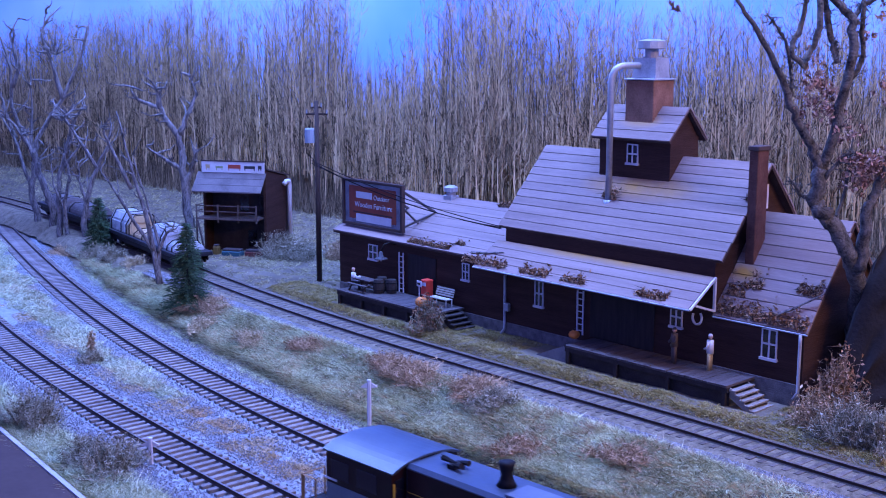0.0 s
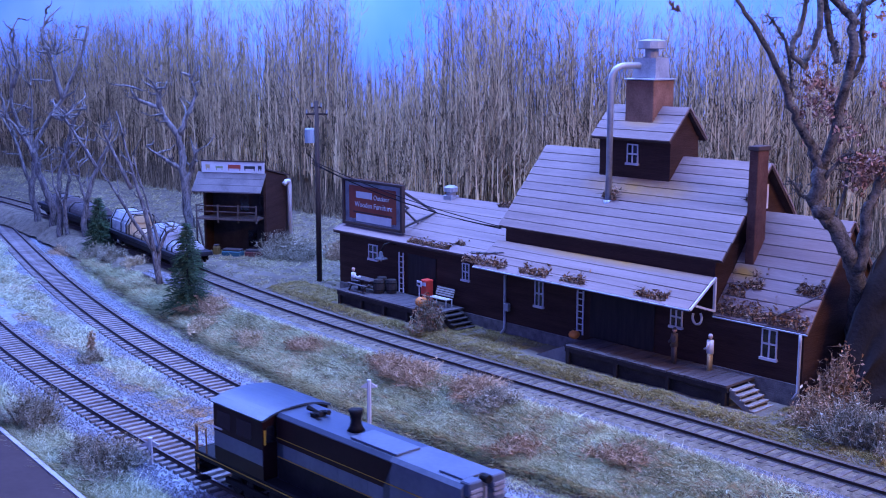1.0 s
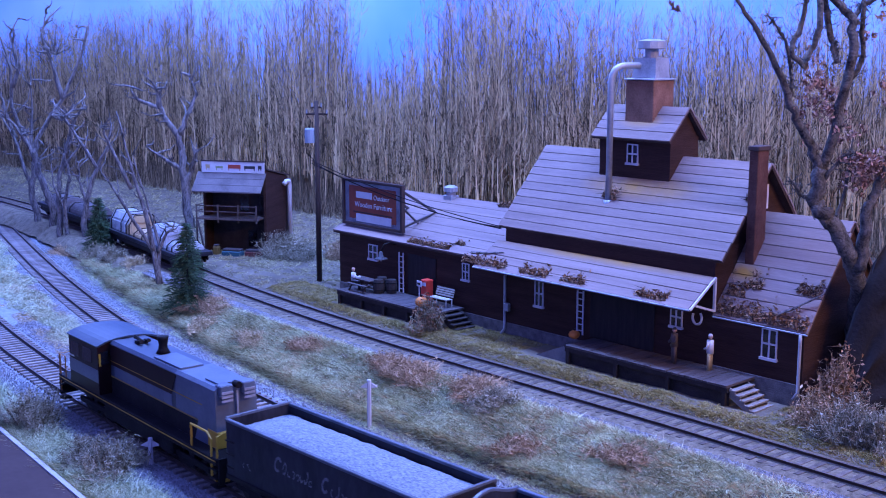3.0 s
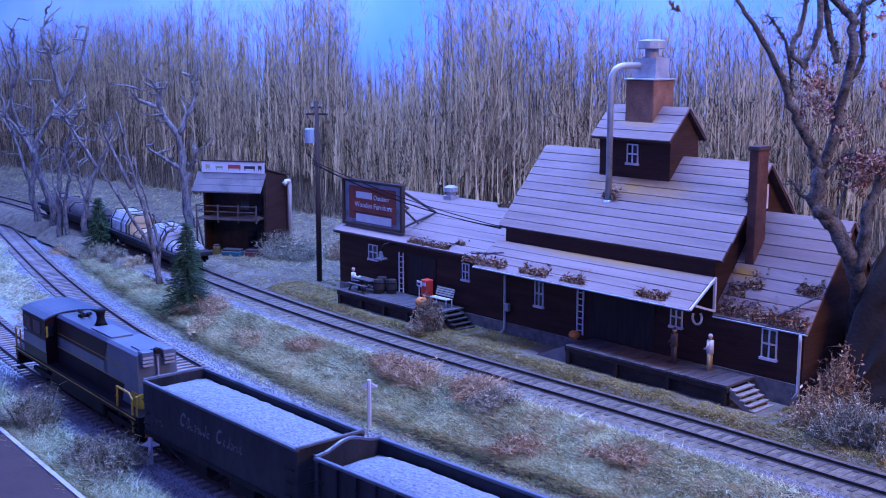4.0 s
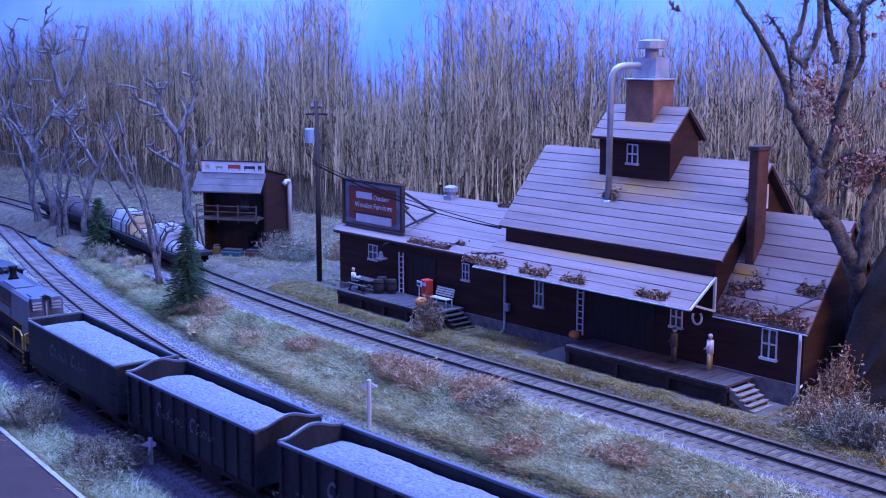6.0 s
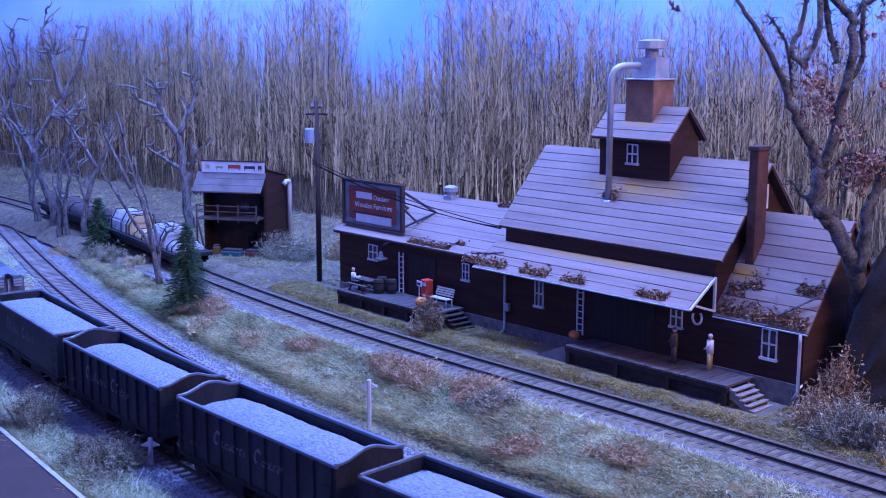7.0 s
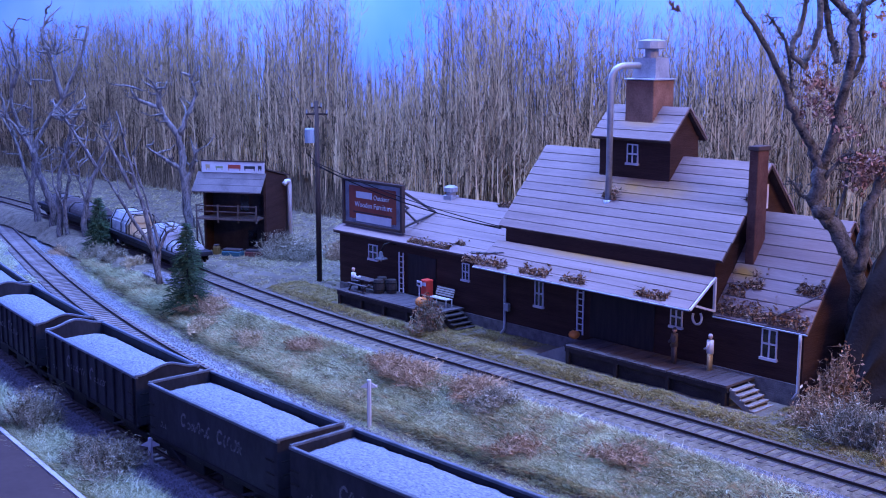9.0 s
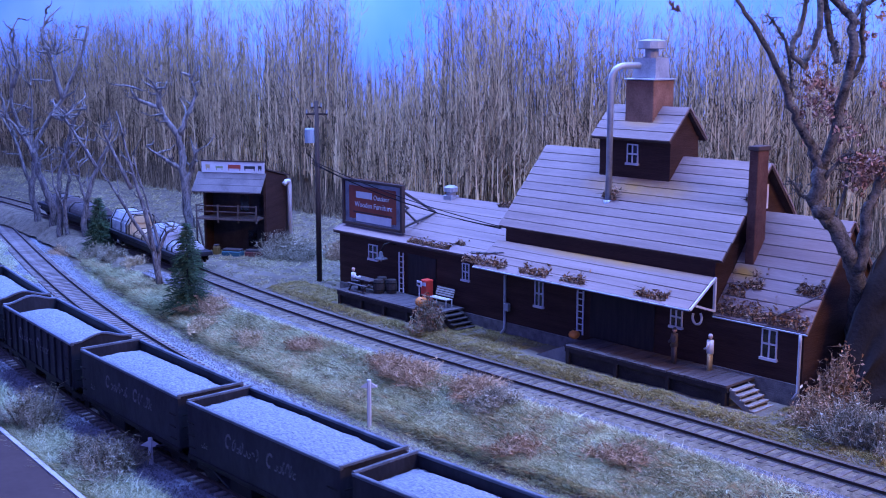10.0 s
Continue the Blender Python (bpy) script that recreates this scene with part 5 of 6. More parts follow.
# ---- large gnarled tree at the end of the factory ----
M_OAKLEAF = mat("pinkish_oak_leaf", (0.12, 0.058, 0.042), (0.4, 0.245, 0.19), 0.8, 0.9, 0.0, vary=0.8, island=True)


def gnarled():
    """Forked mossy oak; every limb is (foot radius, tip radius, (side, up) stations)."""
    u = 0.0241
    top = thing("gnarled_tree", "large gnarled oak-like model tree with brown leaves", "tree", tuple(spot(18.7, 49.0, 0.0)), group="bare trees")
    rnd = random.Random(90)
    limbs = ((0.44, 0.3, ((40, 0), (20, 120), (5, 200), (-27, 279), (-49, 314), (-75, 361), (-101, 387), (-113, 408), (-107, 463))),
             (0.24, 0.05, ((-107, 463), (-121, 500), (-144, 532), (-167, 574), (-181, 620), (-218, 680), (-251, 727), (-276, 759), (-300, 790))),
             (0.24, 0.15, ((-107, 463), (-98, 481), (-84, 537), (-75, 606), (-70, 667), (-68, 717), (-89, 745), (-107, 759), (-115, 790))),
             (0.12, 0.08, ((-68, 717), (-52, 745), (-28, 759), (-15, 780))),
             (0.15, 0.12, ((-112, 790), (-112, 759), (-105, 713), (-98, 680), (-91, 648))),
             (0.14, 0.09, ((-128, 790), (-128, 759), (-126, 717), (-135, 680), (-153, 643), (-177, 662), (-172, 690), (-163, 699), (-156, 741), (-153, 775))),
             (0.1, 0.11, ((-48, 760), (-49, 741), (-47, 699), (-42, 662), (-49, 634), (-61, 618))),
             (0.08, 0.03, ((-167, 640), (-181, 685), (-204, 715), (-218, 729))),
             (0.3, 0.12, ((-27, 279), (-24, 340), (-22, 390), (-8, 420), (15, 490), (35, 560))),
             (0.1, 0.05, ((-113, 408), (-135, 414), (-150, 432), (-163, 444))),
             (0.1, 0.05, ((-105, 430), (-92, 458), (-70, 482), (-58, 493))),
             (0.09, 0.04, ((-163, 590), (-165, 620), (-168, 660))),
             (0.1, 0.04, ((-75, 361), (-60, 410), (-50, 470), (-42, 520))))
    P, Q, R = [], [], []
    for i, (r0, r1, pts) in enumerate(limbs):
        bm, d = B(), 0.0
        line = []
        for k, (a, b) in enumerate(pts):
            d = max(0.0, (300 - b) / 60) if i == 0 else d + (rnd.uniform(-0.3, 0.3) if k else 0.0)
            line.append(RT * (a * u) + FWD * d + Vector((0, 0, b * u)))
        fine = limb_mesh(bm, line, r0, r1, rnd, 9)
        part("trunk" if i == 0 else "limb", bm, M_BARK_DARK, top, smooth=True)
        for _ in range(16):
            p = fine[rnd.randint(len(fine) // 4, len(fine) - 1)]
            q = p + Vector((rnd.gauss(0, 1), rnd.gauss(0, 1), rnd.uniform(-0.4, 1.0))).normalized() * rnd.uniform(0.2, 0.75)
            P.append(p), Q.append(q), R.append(0.03)
            for _ in range(3):
                m = p + (q - p) * rnd.uniform(0.3, 0.9)
                P.append(m), Q.append(m + Vector((rnd.gauss(0, 1), rnd.gauss(0, 1), rnd.gauss(0.3, 1))).normalized() * 0.28), R.append(0.016)
        # moss and lichen tufts on the bark
        for _ in range(60 if i in (4, 5, 6) else 14):
            p = fine[rnd.randint(0, len(fine) - 1)] + Vector((rnd.gauss(0, 1), rnd.gauss(0, 1), rnd.gauss(0, 1))) * r0 * 0.6
            P.append(p), Q.append(p + Vector((rnd.gauss(0, 1), rnd.gauss(0, 1), rnd.gauss(0, 1))) * 0.09), R.append(0.05)
    V, F = spikes(np.array(P), np.array(Q), np.array(R), 4)
    tagged(raw("branchwork", V, F.tolist(), M_BARK_DARK, top), kind="stuff")
    rs = np.random.RandomState(8)
    C = []
    for a, b, rx, rz, n in ((-118, 610, 26, 24, 330), (-105, 575, 30, 30, 330), (-135, 560, 18, 25, 130), (-70, 520, 28, 22, 170), (-14, 470, 26, 18, 520), (-38, 450, 22, 20, 330), (5, 450, 18, 20, 260), (-55, 480, 22, 16, 120), (-8, 765, 26, 14, 220), (10, 740, 20, 16, 120), (-40, 700, 22, 30, 70), (-379, 752, 12, 10, 60), (0, 610, 14, 22, 70), (-140, 640, 20, 30, 60)):
        o = rs.normal(0, 0.62, (n, 3))
        # leaves hang in small bunches
        o = o[rs.randint(0, max(6, n // 9), n)] + rs.normal(0, 0.13, (n, 3))
        C.append(np.array(RT * (a * u) + Vector((0, 0, b * u))) + (np.outer(o[:, 0] * rx, RT) + np.outer(o[:, 1] * 25, FWD) + np.outer(o[:, 2] * rz, (0, 0, 1))) * u)
    leaves("foliage", np.concatenate(C), 0.095, M_OAKLEAF, top, 8)


gnarled()


# ---- spruces ----
def spruce(at, h, label, seed):
    top = thing("spruce", label, "tree", at, group="spruces")
    rnd = random.Random(seed)
    bm = B()
    tube(bm, [(0, 0, 0), (0, 0, h)], 0.16, 6, 0.02)
    part("trunk", bm, M_DARKWOOD, top)
    P, Q, R = [], [], []
    tiers = 26
    for k in range(tiers):
        f = (k / tiers) ** 0.92
        z = 0.05 * h + 0.93 * h * f
        rr = h * 0.325 * (1 - f) ** 0.9 + 0.06
        for i in range(int(10 + 22 * (1 - f))):
            a = rnd.uniform(0, math.tau)
            ln = rr * rnd.uniform(0.7, 1.12)
            p = Vector((0, 0, z + rnd.uniform(-0.08, 0.08)))
            q = p + Vector((math.cos(a) * ln, math.sin(a) * ln, -0.3 * ln + rnd.uniform(-0.05, 0.1)))
            P.append(p), Q.append(q), R.append(0.035)
            for _ in range(18):
                g = rnd.uniform(0.3, 1.02)
                m = p + (q - p) * g
                P.append(m), Q.append(m + Vector((rnd.gauss(0, 0.13) + math.cos(a) * 0.13, rnd.gauss(0, 0.13) + math.sin(a) * 0.13, rnd.uniform(-0.12, 0.1)))), R.append(0.024)
    V, F = spikes(np.array(P), np.array(Q), np.array(R))
    raw("foliage", V, F.tolist(), M_NEEDLE, top)


M_NEEDLE = mat("spruce_needles", (0.012, 0.034, 0.018), (0.07, 0.125, 0.058), 1.0, 0.8, 0.0, vary=0.7, island=True)
spruce((-33.6, -9.05, -0.25), 5.75, "dark green model spruce beside the siding", 1)
spruce((-57.3, -3.8, 0.0), 4.3, "small dark green model spruce under bare trees", 2)


# ---- sign on the wing's roof ----
M_RED = mat("sign_red", (0.16, 0.035, 0.02), (0.26, 0.06, 0.035), 1.5, 0.6, 0.05)
M_SIGNBACK = mat("sign_pale_backing", (0.12, 0.13, 0.15), (0.28, 0.3, 0.33), 1.0, 0.7, 0.05)


def words(text, x, y, z, size, parent, name="lettering"):
    cu = bpy.data.curves.new(name, "FONT")
    cu.body, cu.size, cu.extrude = text, size * K, 0.008 * K
    ob = new(name, cu)
    ob.matrix_world = pose(x * K, y * K, z * K, 90, 0, 0)
    dg = bpy.context.evaluated_depsgraph_get()
    me = bpy.data.meshes.new_from_object(ob.evaluated_get(dg))
    m = ob.matrix_world.copy()
    bpy.data.objects.remove(ob)
    me.materials.clear()
    me.materials.append(M_WHITE)
    t = new(name, me)
    t.parent = parent
    t.matrix_basis = m
    return t


def roof_sign():
    top = thing("roof_sign", "framed red furniture sign on a timber truss on the roof", "sign")
    x0, x1, y, z0, z1 = -29.3, -23.38, 0.3, 4.95, 7.78
    bm = B()
    box(bm, x0, x1, y, y + 0.08, z0, z1)
    part("board", bm, M_SIGNBACK, top, "pale sign board")
    for a, b, c, d in ((x0 - 0.12, x0 + 0.1, z0 - 0.1, z1 + 0.1), (x1 - 0.1, x1 + 0.12, z0 - 0.1, z1 + 0.1)):
        bm = B()
        box(bm, a, b, y - 0.12, y + 0.16, c, d, 0.02)
        part("frame", bm, M_EDGE, top)
    for c, d in ((z0 - 0.1, z0 + 0.08), (z1 - 0.08, z1 + 0.1)):
        bm = B()
        box(bm, x0 + 0.1, x1 - 0.1, y - 0.12, y + 0.16, c, d, 0.02)
        part("frame", bm, M_EDGE, top)
    bm = B()
    box(bm, -28.75, -23.95, y - 0.03, y - 0.002, 5.3, 7.45)
    part("red_panel", bm, M_RED, top, "red sign panel")
    bm = B()
    box(bm, -28.3, -24.3, y - 0.05, y - 0.031, 5.72, 5.8)
    part("bench_drawing", bm, M_EDGE, top)
    bm = B()
    box(bm, -28.0, -24.4, y - 0.055, y - 0.031, 5.15, 5.66)
    part("white_strip", bm, M_WHITE, top)
    bm = B()
    box(bm, -28.0, -26.35, y - 0.045, y - 0.03, 6.68, 7.1)
    part("name_bar", bm, M_WHITE, top, "white bar standing for the firm's name")
    words("Outdoor", -26.2, y - 0.04, 6.68, 0.44, top)
    words("Wooden Furniture", -28.15, y - 0.04, 6.1, 0.5, top)
    for x in (x0 + 0.3, -26.3, x1 - 0.2):
        bm = B()
        tube(bm, [(x, y + 0.15, z0 + 0.2), (x, y + 3.0, 5.85)], 0.09, 4)
        tube(bm, [(x, y + 0.15, z1 - 0.3), (x, y + 3.0, 5.85)], 0.09, 4)
        tube(bm, [(x, y + 0.15, z0 + 1.5), (x, y + 1.5, 5.3)], 0.07, 4)
        part("truss", bm, M_DECK, top, "weathered timber strut")
    # dry leaves along the frame
    rs = np.random.RandomState(3)
    n = 260
    C = np.stack([rs.uniform(x0, x1, n), np.full(n, y + 0.1), z1 + 0.08 + np.abs(rs.normal(0, 0.06, n))], 1)
    leaves("leaf_litter", C, 0.08, M_LEAF, top, 3)


roof_sign()


def leaf_drift(x0, x1, y, z, dy, dz, n, seed, high=0.22):
    """A drift of dry leaves lying on a roof that rises dz over dy."""
    top = thing("leaf_drift", "drift of dry brown leaves lying on the roof edge", "leaves", group="leaf drifts")
    rs = np.random.RandomState(seed)
    x = rs.uniform(x0, x1, n)
    k = np.abs(rs.normal(0, 0.4, n))
    env = 0.35 + 0.65 * np.array([0.5 + 0.5 * noise.noise((q * 1.3, seed, 0)) for q in x])
    C = np.stack([x, y + k * dy * env, z + k * dz * env + np.abs(rs.normal(0, 0.5, n)) * high * env], 1)
    leaves("foliage", C, 0.1, M_LEAF, top, seed)
    P = C[: n // 8]
    V, F = spikes(P, P + rs.normal(0, 0.35, P.shape) * np.array([1, 0.6, 0.3]), np.full(len(P), 0.02), 4)
    tagged(raw("branchwork", V, F.tolist(), M_DARKWOOD, top), kind="stuff")


SW, SC, SR = (0.388, 0.67, 1.3)
for i, (x0, x1, y, z, sl, n) in enumerate((
        (-22.3, -18.6, -0.25, 4.5, SW, 420), (-18.6, -17.9, 0.4, 4.75, SW, 120), (-15.6, -12.3, -1.85, 4.42, SC, 420), (-11.2, -9.2, -1.85, 4.42, SC, 260), (-8.2, -6.6, -1.85, 4.42, SC, 180),
        (-3.3, -1.5, -1.85, 4.42, SC, 260), (0.1, 2.2, -0.05, 3.85, SR, 420), (2.2, 4.9, -0.1, 3.85, SR, 420), (0.2, 1.2, 0.6, 4.7, SR, 160), (3.7, 4.9, 1.0, 5.2, SR, 240), (1.15, 2.0, 0.9, 5.1, SR, 120), (-8.3, -7.4, 1.5, 8.45, 1.13, 110), (0.1, 0.4, 2.1, 9.0, 1.13, 120), (-19.6, -18.2, 4.9, 6.55, SW, 120))):
    leaf_drift(x0, x1, y, z, 0.8, 0.8 * sl, n, 200 + i)


def fallen_branch(pts, label):
    bm = B()
    limb_mesh(bm, [Vector(p) for p in pts], 0.09, 0.03, random.Random(2), 5)
    tagged(part("fallen_branch", bm, M_BARK, label=label), category="branch")


fallen_branch([(3.3, 0.2, 4.35), (4.1, 0.45, 4.75), (5.2, 0.85, 5.5)], "grey fallen branch lying on the end roof")
fallen_branch([(-15.4, -1.3, 4.9), (-14.2, -1.1, 5.0), (-13.2, -0.9, 5.15)], "thin fallen branch lying on the awning")

# roof vent on the long wing
rv = thing("roof_vent", "grey metal box vent on the wing roof ridge", "vent")
bm = B()
box(bm, -24.65, -23.85, 4.85, 5.55, 6.2, 6.78, 0.03)
part("base", bm, M_METAL, rv)
bm = B()
lathe(bm, [(0.3, 6.78), (0.3, 6.98), (0.46, 7.02), (0.46, 7.3), (0.22, 7.42)], -24.25, 5.2, 14)
part("cowl", bm, M_METAL, rv)


# ---- utility pole and wires ----
M_POLE = mat("dark_red_brown_pole", (0.022, 0.014, 0.012), (0.055, 0.036, 0.03), 0.4, 0.85, 0.4, stretch=(2, 2, 0.4))


def pole():
    top = thing("utility_pole", "dark wooden utility pole with a grey transformer", "utility pole", (-32.9, 0.75, 0.0))
    bm = B()
    tube(bm, [(0, 0, -0.2), (-0.02, 0.0, 12.75)], 0.2, 8, 0.14)
    part("pole", bm, M_POLE, top, smooth=True)
    for z in (11.85, 12.3):
        bm = B()
        w = 0.75 if z < 12 else 0.35
        tube(bm, [RT * -w + Vector((0, 0, z)), RT * w + Vector((0, 0, z))], 0.08, 4)
        part("crossarm", bm, M_POLE, top)
        for s in (-0.9, 0.9):
            bm = B()
            p = RT * (w * s)
            tube(bm, [p + Vector((0, 0, z)), p + Vector((0, 0, z + 0.3))], 0.06, 6)
            part("insulator", bm, M_METAL, top)
    bm = B()
    c = RT * -0.5
    lathe(bm, [(0.32, 9.9), (0.34, 9.95), (0.34, 10.8), (0.28, 10.9)], c.x, c.y, 12)
    part("transformer", bm, plain("pale_blue_grey_metal", (0.24, 0.31, 0.38)), top, "pale grey drum transformer")
    bm = B()
    tube(bm, [c + Vector((-0.1, -0.2, 10.9)), c * 1.6 + Vector((0, 0, 10.2)), c * 1.5 + Vector((0, 0, 9.2)), Vector((0, -0.2, 8.7))], 0.03, 4)
    tube(bm, [c + Vector((0, 0, 10.9)), c * 0.8 + Vector((0, 0, 11.4)), RT * -0.7 + Vector((0, 0, 11.8))], 0.025, 4)
    part("cable", bm, M_BLACK, top)


pole()
for k, sag in ((0, 0.35), (1, 0.55), (2, 0.45)):
    a, b = Vector((-32.8, 0.2, 8.75 - 0.1 * k)), Vector((-14.2, -0.12, 6.38 - 0.06 * k))
    bm = B()
    tube(bm, [a + (b - a) * f - Vector((0, 0, sag * 4 * f * (1 - f))) for f in [i / 16 for i in range(17)]], 0.03, 4)
    tagged(part("overhead_wire", bm, M_BLACK, label="black sagging wire from the pole to the roof"), category="wire", group="overhead wires")


# ---- dock furniture and figures ----
def figure(at, turn, colours, label, seated=False):
    """A small painted model figure, kept plain: one mesh."""
    bm = B()
    if seated:
        tube(bm, [(0, 0.0, 0.55), (0, 0, 1.05)], 0.17, 8, 0.14)
        tube(bm, [(0, 0, 0.5), (0.42, 0, 0.5), (0.45, 0, 0.0)], 0.1, 6)
        tube(bm, [(0, 0, 1.0), (0.25, 0, 0.75), (0.5, 0, 0.82)], 0.06, 6)
        hz = 1.25
    else:
        for s in (-0.1, 0.1):
            tube(bm, [(0, s, 0.0), (0, s * 0.9, 0.85)], 0.09, 6, 0.11)
            tube(bm, [(0, s * 2.2, 1.38), (0.05, s * 2.7, 1.1), (0.22, s * 1.3, 1.02)], 0.06, 6)
        tube(bm, [(0, 0, 0.82), (0, 0, 1.15), (0, 0, 1.46)], 0.19, 8, 0.17)
        hz = 1.64
    lathe(bm, [(0.05, hz - 0.14), (0.11, hz - 0.06), (0.115, hz + 0.03), (0.06, hz + 0.12)], 0, 0, 10)
    bm.faces.ensure_lookup_table()
    for f in bm.faces:
        c = f.calc_center_median()
        f.material_index = 0 if c.z < (0.55 if seated else 0.86) else (1 if c.z < hz - 0.13 else (3 if c.z > hz + 0.05 else 2))
    ob = part("model_figure", bm, colours, label=label, smooth=True)
    ob.matrix_world = pose(at[0] * K, at[1] * K, at[2] * K, 0, 0, turn)
    tagged(ob, category="figurine", group="model figures")


C_TAN, C_BROWN, C_PALE, C_DK = plain("tan_paint", (0.42, 0.33, 0.18)), plain("brown_paint", (0.1, 0.075, 0.06)), plain("pale_paint", (0.6, 0.6, 0.62)), plain("dark_paint", (0.03, 0.03, 0.035))
C_SKIN = plain("pinkish_paint", (0.45, 0.28, 0.2))
figure((0.42, -0.75, 1.28), 190, [C_TAN, C_PALE, C_SKIN, C_PALE], "small painted figurine with white shirt standing on the dock")
figure((-1.5, -0.95, 1.28), 240, [C_BROWN, C_BROWN, C_SKIN, C_DK], "small painted figurine in brown work clothes on the dock")
figure((-25.75, -1.75, 1.24), 20, [C_DK, C_PALE, C_SKIN, C_SKIN], "small painted figurine seated at the picnic table", True)


def picnic_table(at, rz):
    top = thing("picnic_table", "grey wooden picnic table with benches on the dock", "picnic table", at, rz)
    for i in range(4):
        bm = B()
        box(bm, -1.0, 1.0, -0.4 + i * 0.2, -0.22 + i * 0.2, 0.7, 0.76, 0.01)
        part("tabletop_plank", bm, M_DECK, top)
    for y in (-0.75, 0.62):
        bm = B()
        box(bm, -1.0, 1.0, y, y + 0.25, 0.42, 0.47, 0.01)
        part("bench_plank", bm, M_DECK, top)
    for x in (-0.7, 0.7):
        for s in (-1, 1):
            bm = B()
            tube(bm, [(x, s * 0.7, 0), (x, s * 0.2, 0.7)], 0.05, 4)
            part("leg", bm, M_DARKWOOD, top)
        bm = B()
        box(bm, x - 0.04, x + 0.04, -0.75, 0.75, 0.36, 0.42)
        part("brace", bm, M_DARKWOOD, top)


picnic_table((-24.95, -1.5, 1.24), 0)


def barrel(at, label):
    top = thing("barrel", label, "barrel", at, group="barrels on the dock")
    bm = B()
    lathe(bm, [(0.3, 0), (0.36, 0.2), (0.38, 0.42), (0.36, 0.65), (0.3, 0.85)], 0, 0, 12)
    body = part("body", bm, M_DARKWOOD, top)
    for z, r in ((0.17, 0.365), (0.62, 0.375)):
        bm = B()
        lathe(bm, [(r, z), (r, z + 0.07)], 0, 0, 12)
        part("hoop", bm, M_BLACK, top)


for p in ((-23.75, -1.3, 1.24), (-23.2, -0.75, 1.24), (-24.2, -0.7, 1.24)):
    barrel(p, "dark wooden barrel on the dock")


def ladder(x, z0, z1, label):
    top = thing("ladder", label, "ladder", (x, -0.12, 0), group="wall ladders")
    for s in (-0.2, 0.2):
        bm = B()
        box(bm, s - 0.035, s + 0.035, -0.07, 0.0, z0, z1)
        part("rail", bm, M_WHITE, top)
    n = int((z1 - z0) / 0.34)
    for i in range(n):
        bm = B()
        z = z0 + 0.2 + i * 0.34
        box(bm, -0.165, 0.165, -0.055, -0.015, z, z + 0.05)
        part("rung", bm, M_WHITE, top)


ladder(-22.95, 1.24, 3.75, "white wooden ladder fixed to the wing wall")
ladder(-8.2, 1.29, 4.2, "white wooden ladder fixed under the awning")


def bench(at, rz):
    top = thing("garden_bench", "cream slatted garden bench against the wall", "bench", at, rz)
    m = plain("cream_paint", (0.5, 0.47, 0.4))
    for i in range(3):
        bm = B()
        box(bm, -0.78, 0.78, -0.5 + i * 0.17, -0.37 + i * 0.17, 0.42, 0.46)
        part("seat_slat", bm, m, top)
    for i in range(4):
        bm = B()
        box(bm, -0.78, 0.78, 0.05 + i * 0.04, 0.08 + i * 0.04, 0.52 + i * 0.13, 0.61 + i * 0.13)
        part("back_slat", bm, m, top)
    for x in (-0.7, 0.64):
        for y in (-0.45, 0.0):
            bm = B()
            box(bm, x, x + 0.06, y, y + 0.06, 0, 0.42)
            part("leg", bm, m, top)


bench((-18.55, -0.55, 1.24), 0)


def fuel_pump(at):
    top = thing("vending_cabinet", "bright red metal cooler cabinet on the dock", "cabinet", at)
    bm = B()
    box(bm, -0.29, 0.29, -0.27, 0.27, 0.05, 1.32, 0.05)
    body = part("body", bm, plain("bright_red_paint", (0.6, 0.05, 0.03), 0.4), top)
    bm = B()
    box(bm, -0.27, 0.27, -0.25, 0.25, 0.0, 0.06)
    part("plinth", bm, M_BLACK, top)
    bm = B()
    box(bm, -0.2, 0.2, -0.29, -0.272, 0.95, 1.15)
    part("label_plate", bm, M_WHITE, top)


fuel_pump((-20.0, -0.6, 1.24))
ps = thing("notice_post", "white notice board on a post beside the red cabinet", "sign", (-19.85, -1.35, 1.24))
bm = B()
tube(bm, [(0, 0, 0), (0, 0, 1.05)], 0.035, 6)
part("post", bm, M_WHITE, ps)
bm = B()
box(bm, -0.2, 0.2, -0.03, 0.03, 1.0, 1.35, 0.01)
part("notice_board", bm, M_WHITE, ps)
bm = B()
box(bm, -0.13, 0.13, -0.04, -0.031, 1.12, 1.24)
part("notice_bar", bm, C_DK, ps)


def pumpkin(at, r):
    top = thing("pumpkin", "ripe orange ribbed pumpkin on the dock", "pumpkin", at, group="pumpkins")
    bm = B()
    rings = []
    for i in range(9):
        a = math.pi * i / 8
        rings.append([bm.verts.new((r * math.sin(a) * (1 + 0.07 * math.cos(8 * b)) * math.cos(b), r * math.sin(a) * (1 + 0.07 * math.cos(8 * b)) * math.sin(b), r * 0.85 - r * 0.85 * math.cos(a))) for b in [k * math.tau / 24 for k in range(24)]])
    for p, q in zip(rings, rings[1:]):
        for k in range(24):
            bm.faces.new((p[k], p[(k + 1) % 24], q[(k + 1) % 24], q[k]))
    part("fruit", bm, plain("orange_rind", (0.62, 0.2, 0.04), 0.5), top, smooth=True)
    bm = B()
    tube(bm, [(0, 0, r * 1.55), (0.04, 0, r * 2.1)], 0.05, 5)
    part("stem", bm, M_DARKWOOD, top)


pumpkin((-18.95, -1.95, 1.24), 0.36)
pumpkin((-7.75, -1.1, 1.29), 0.28)

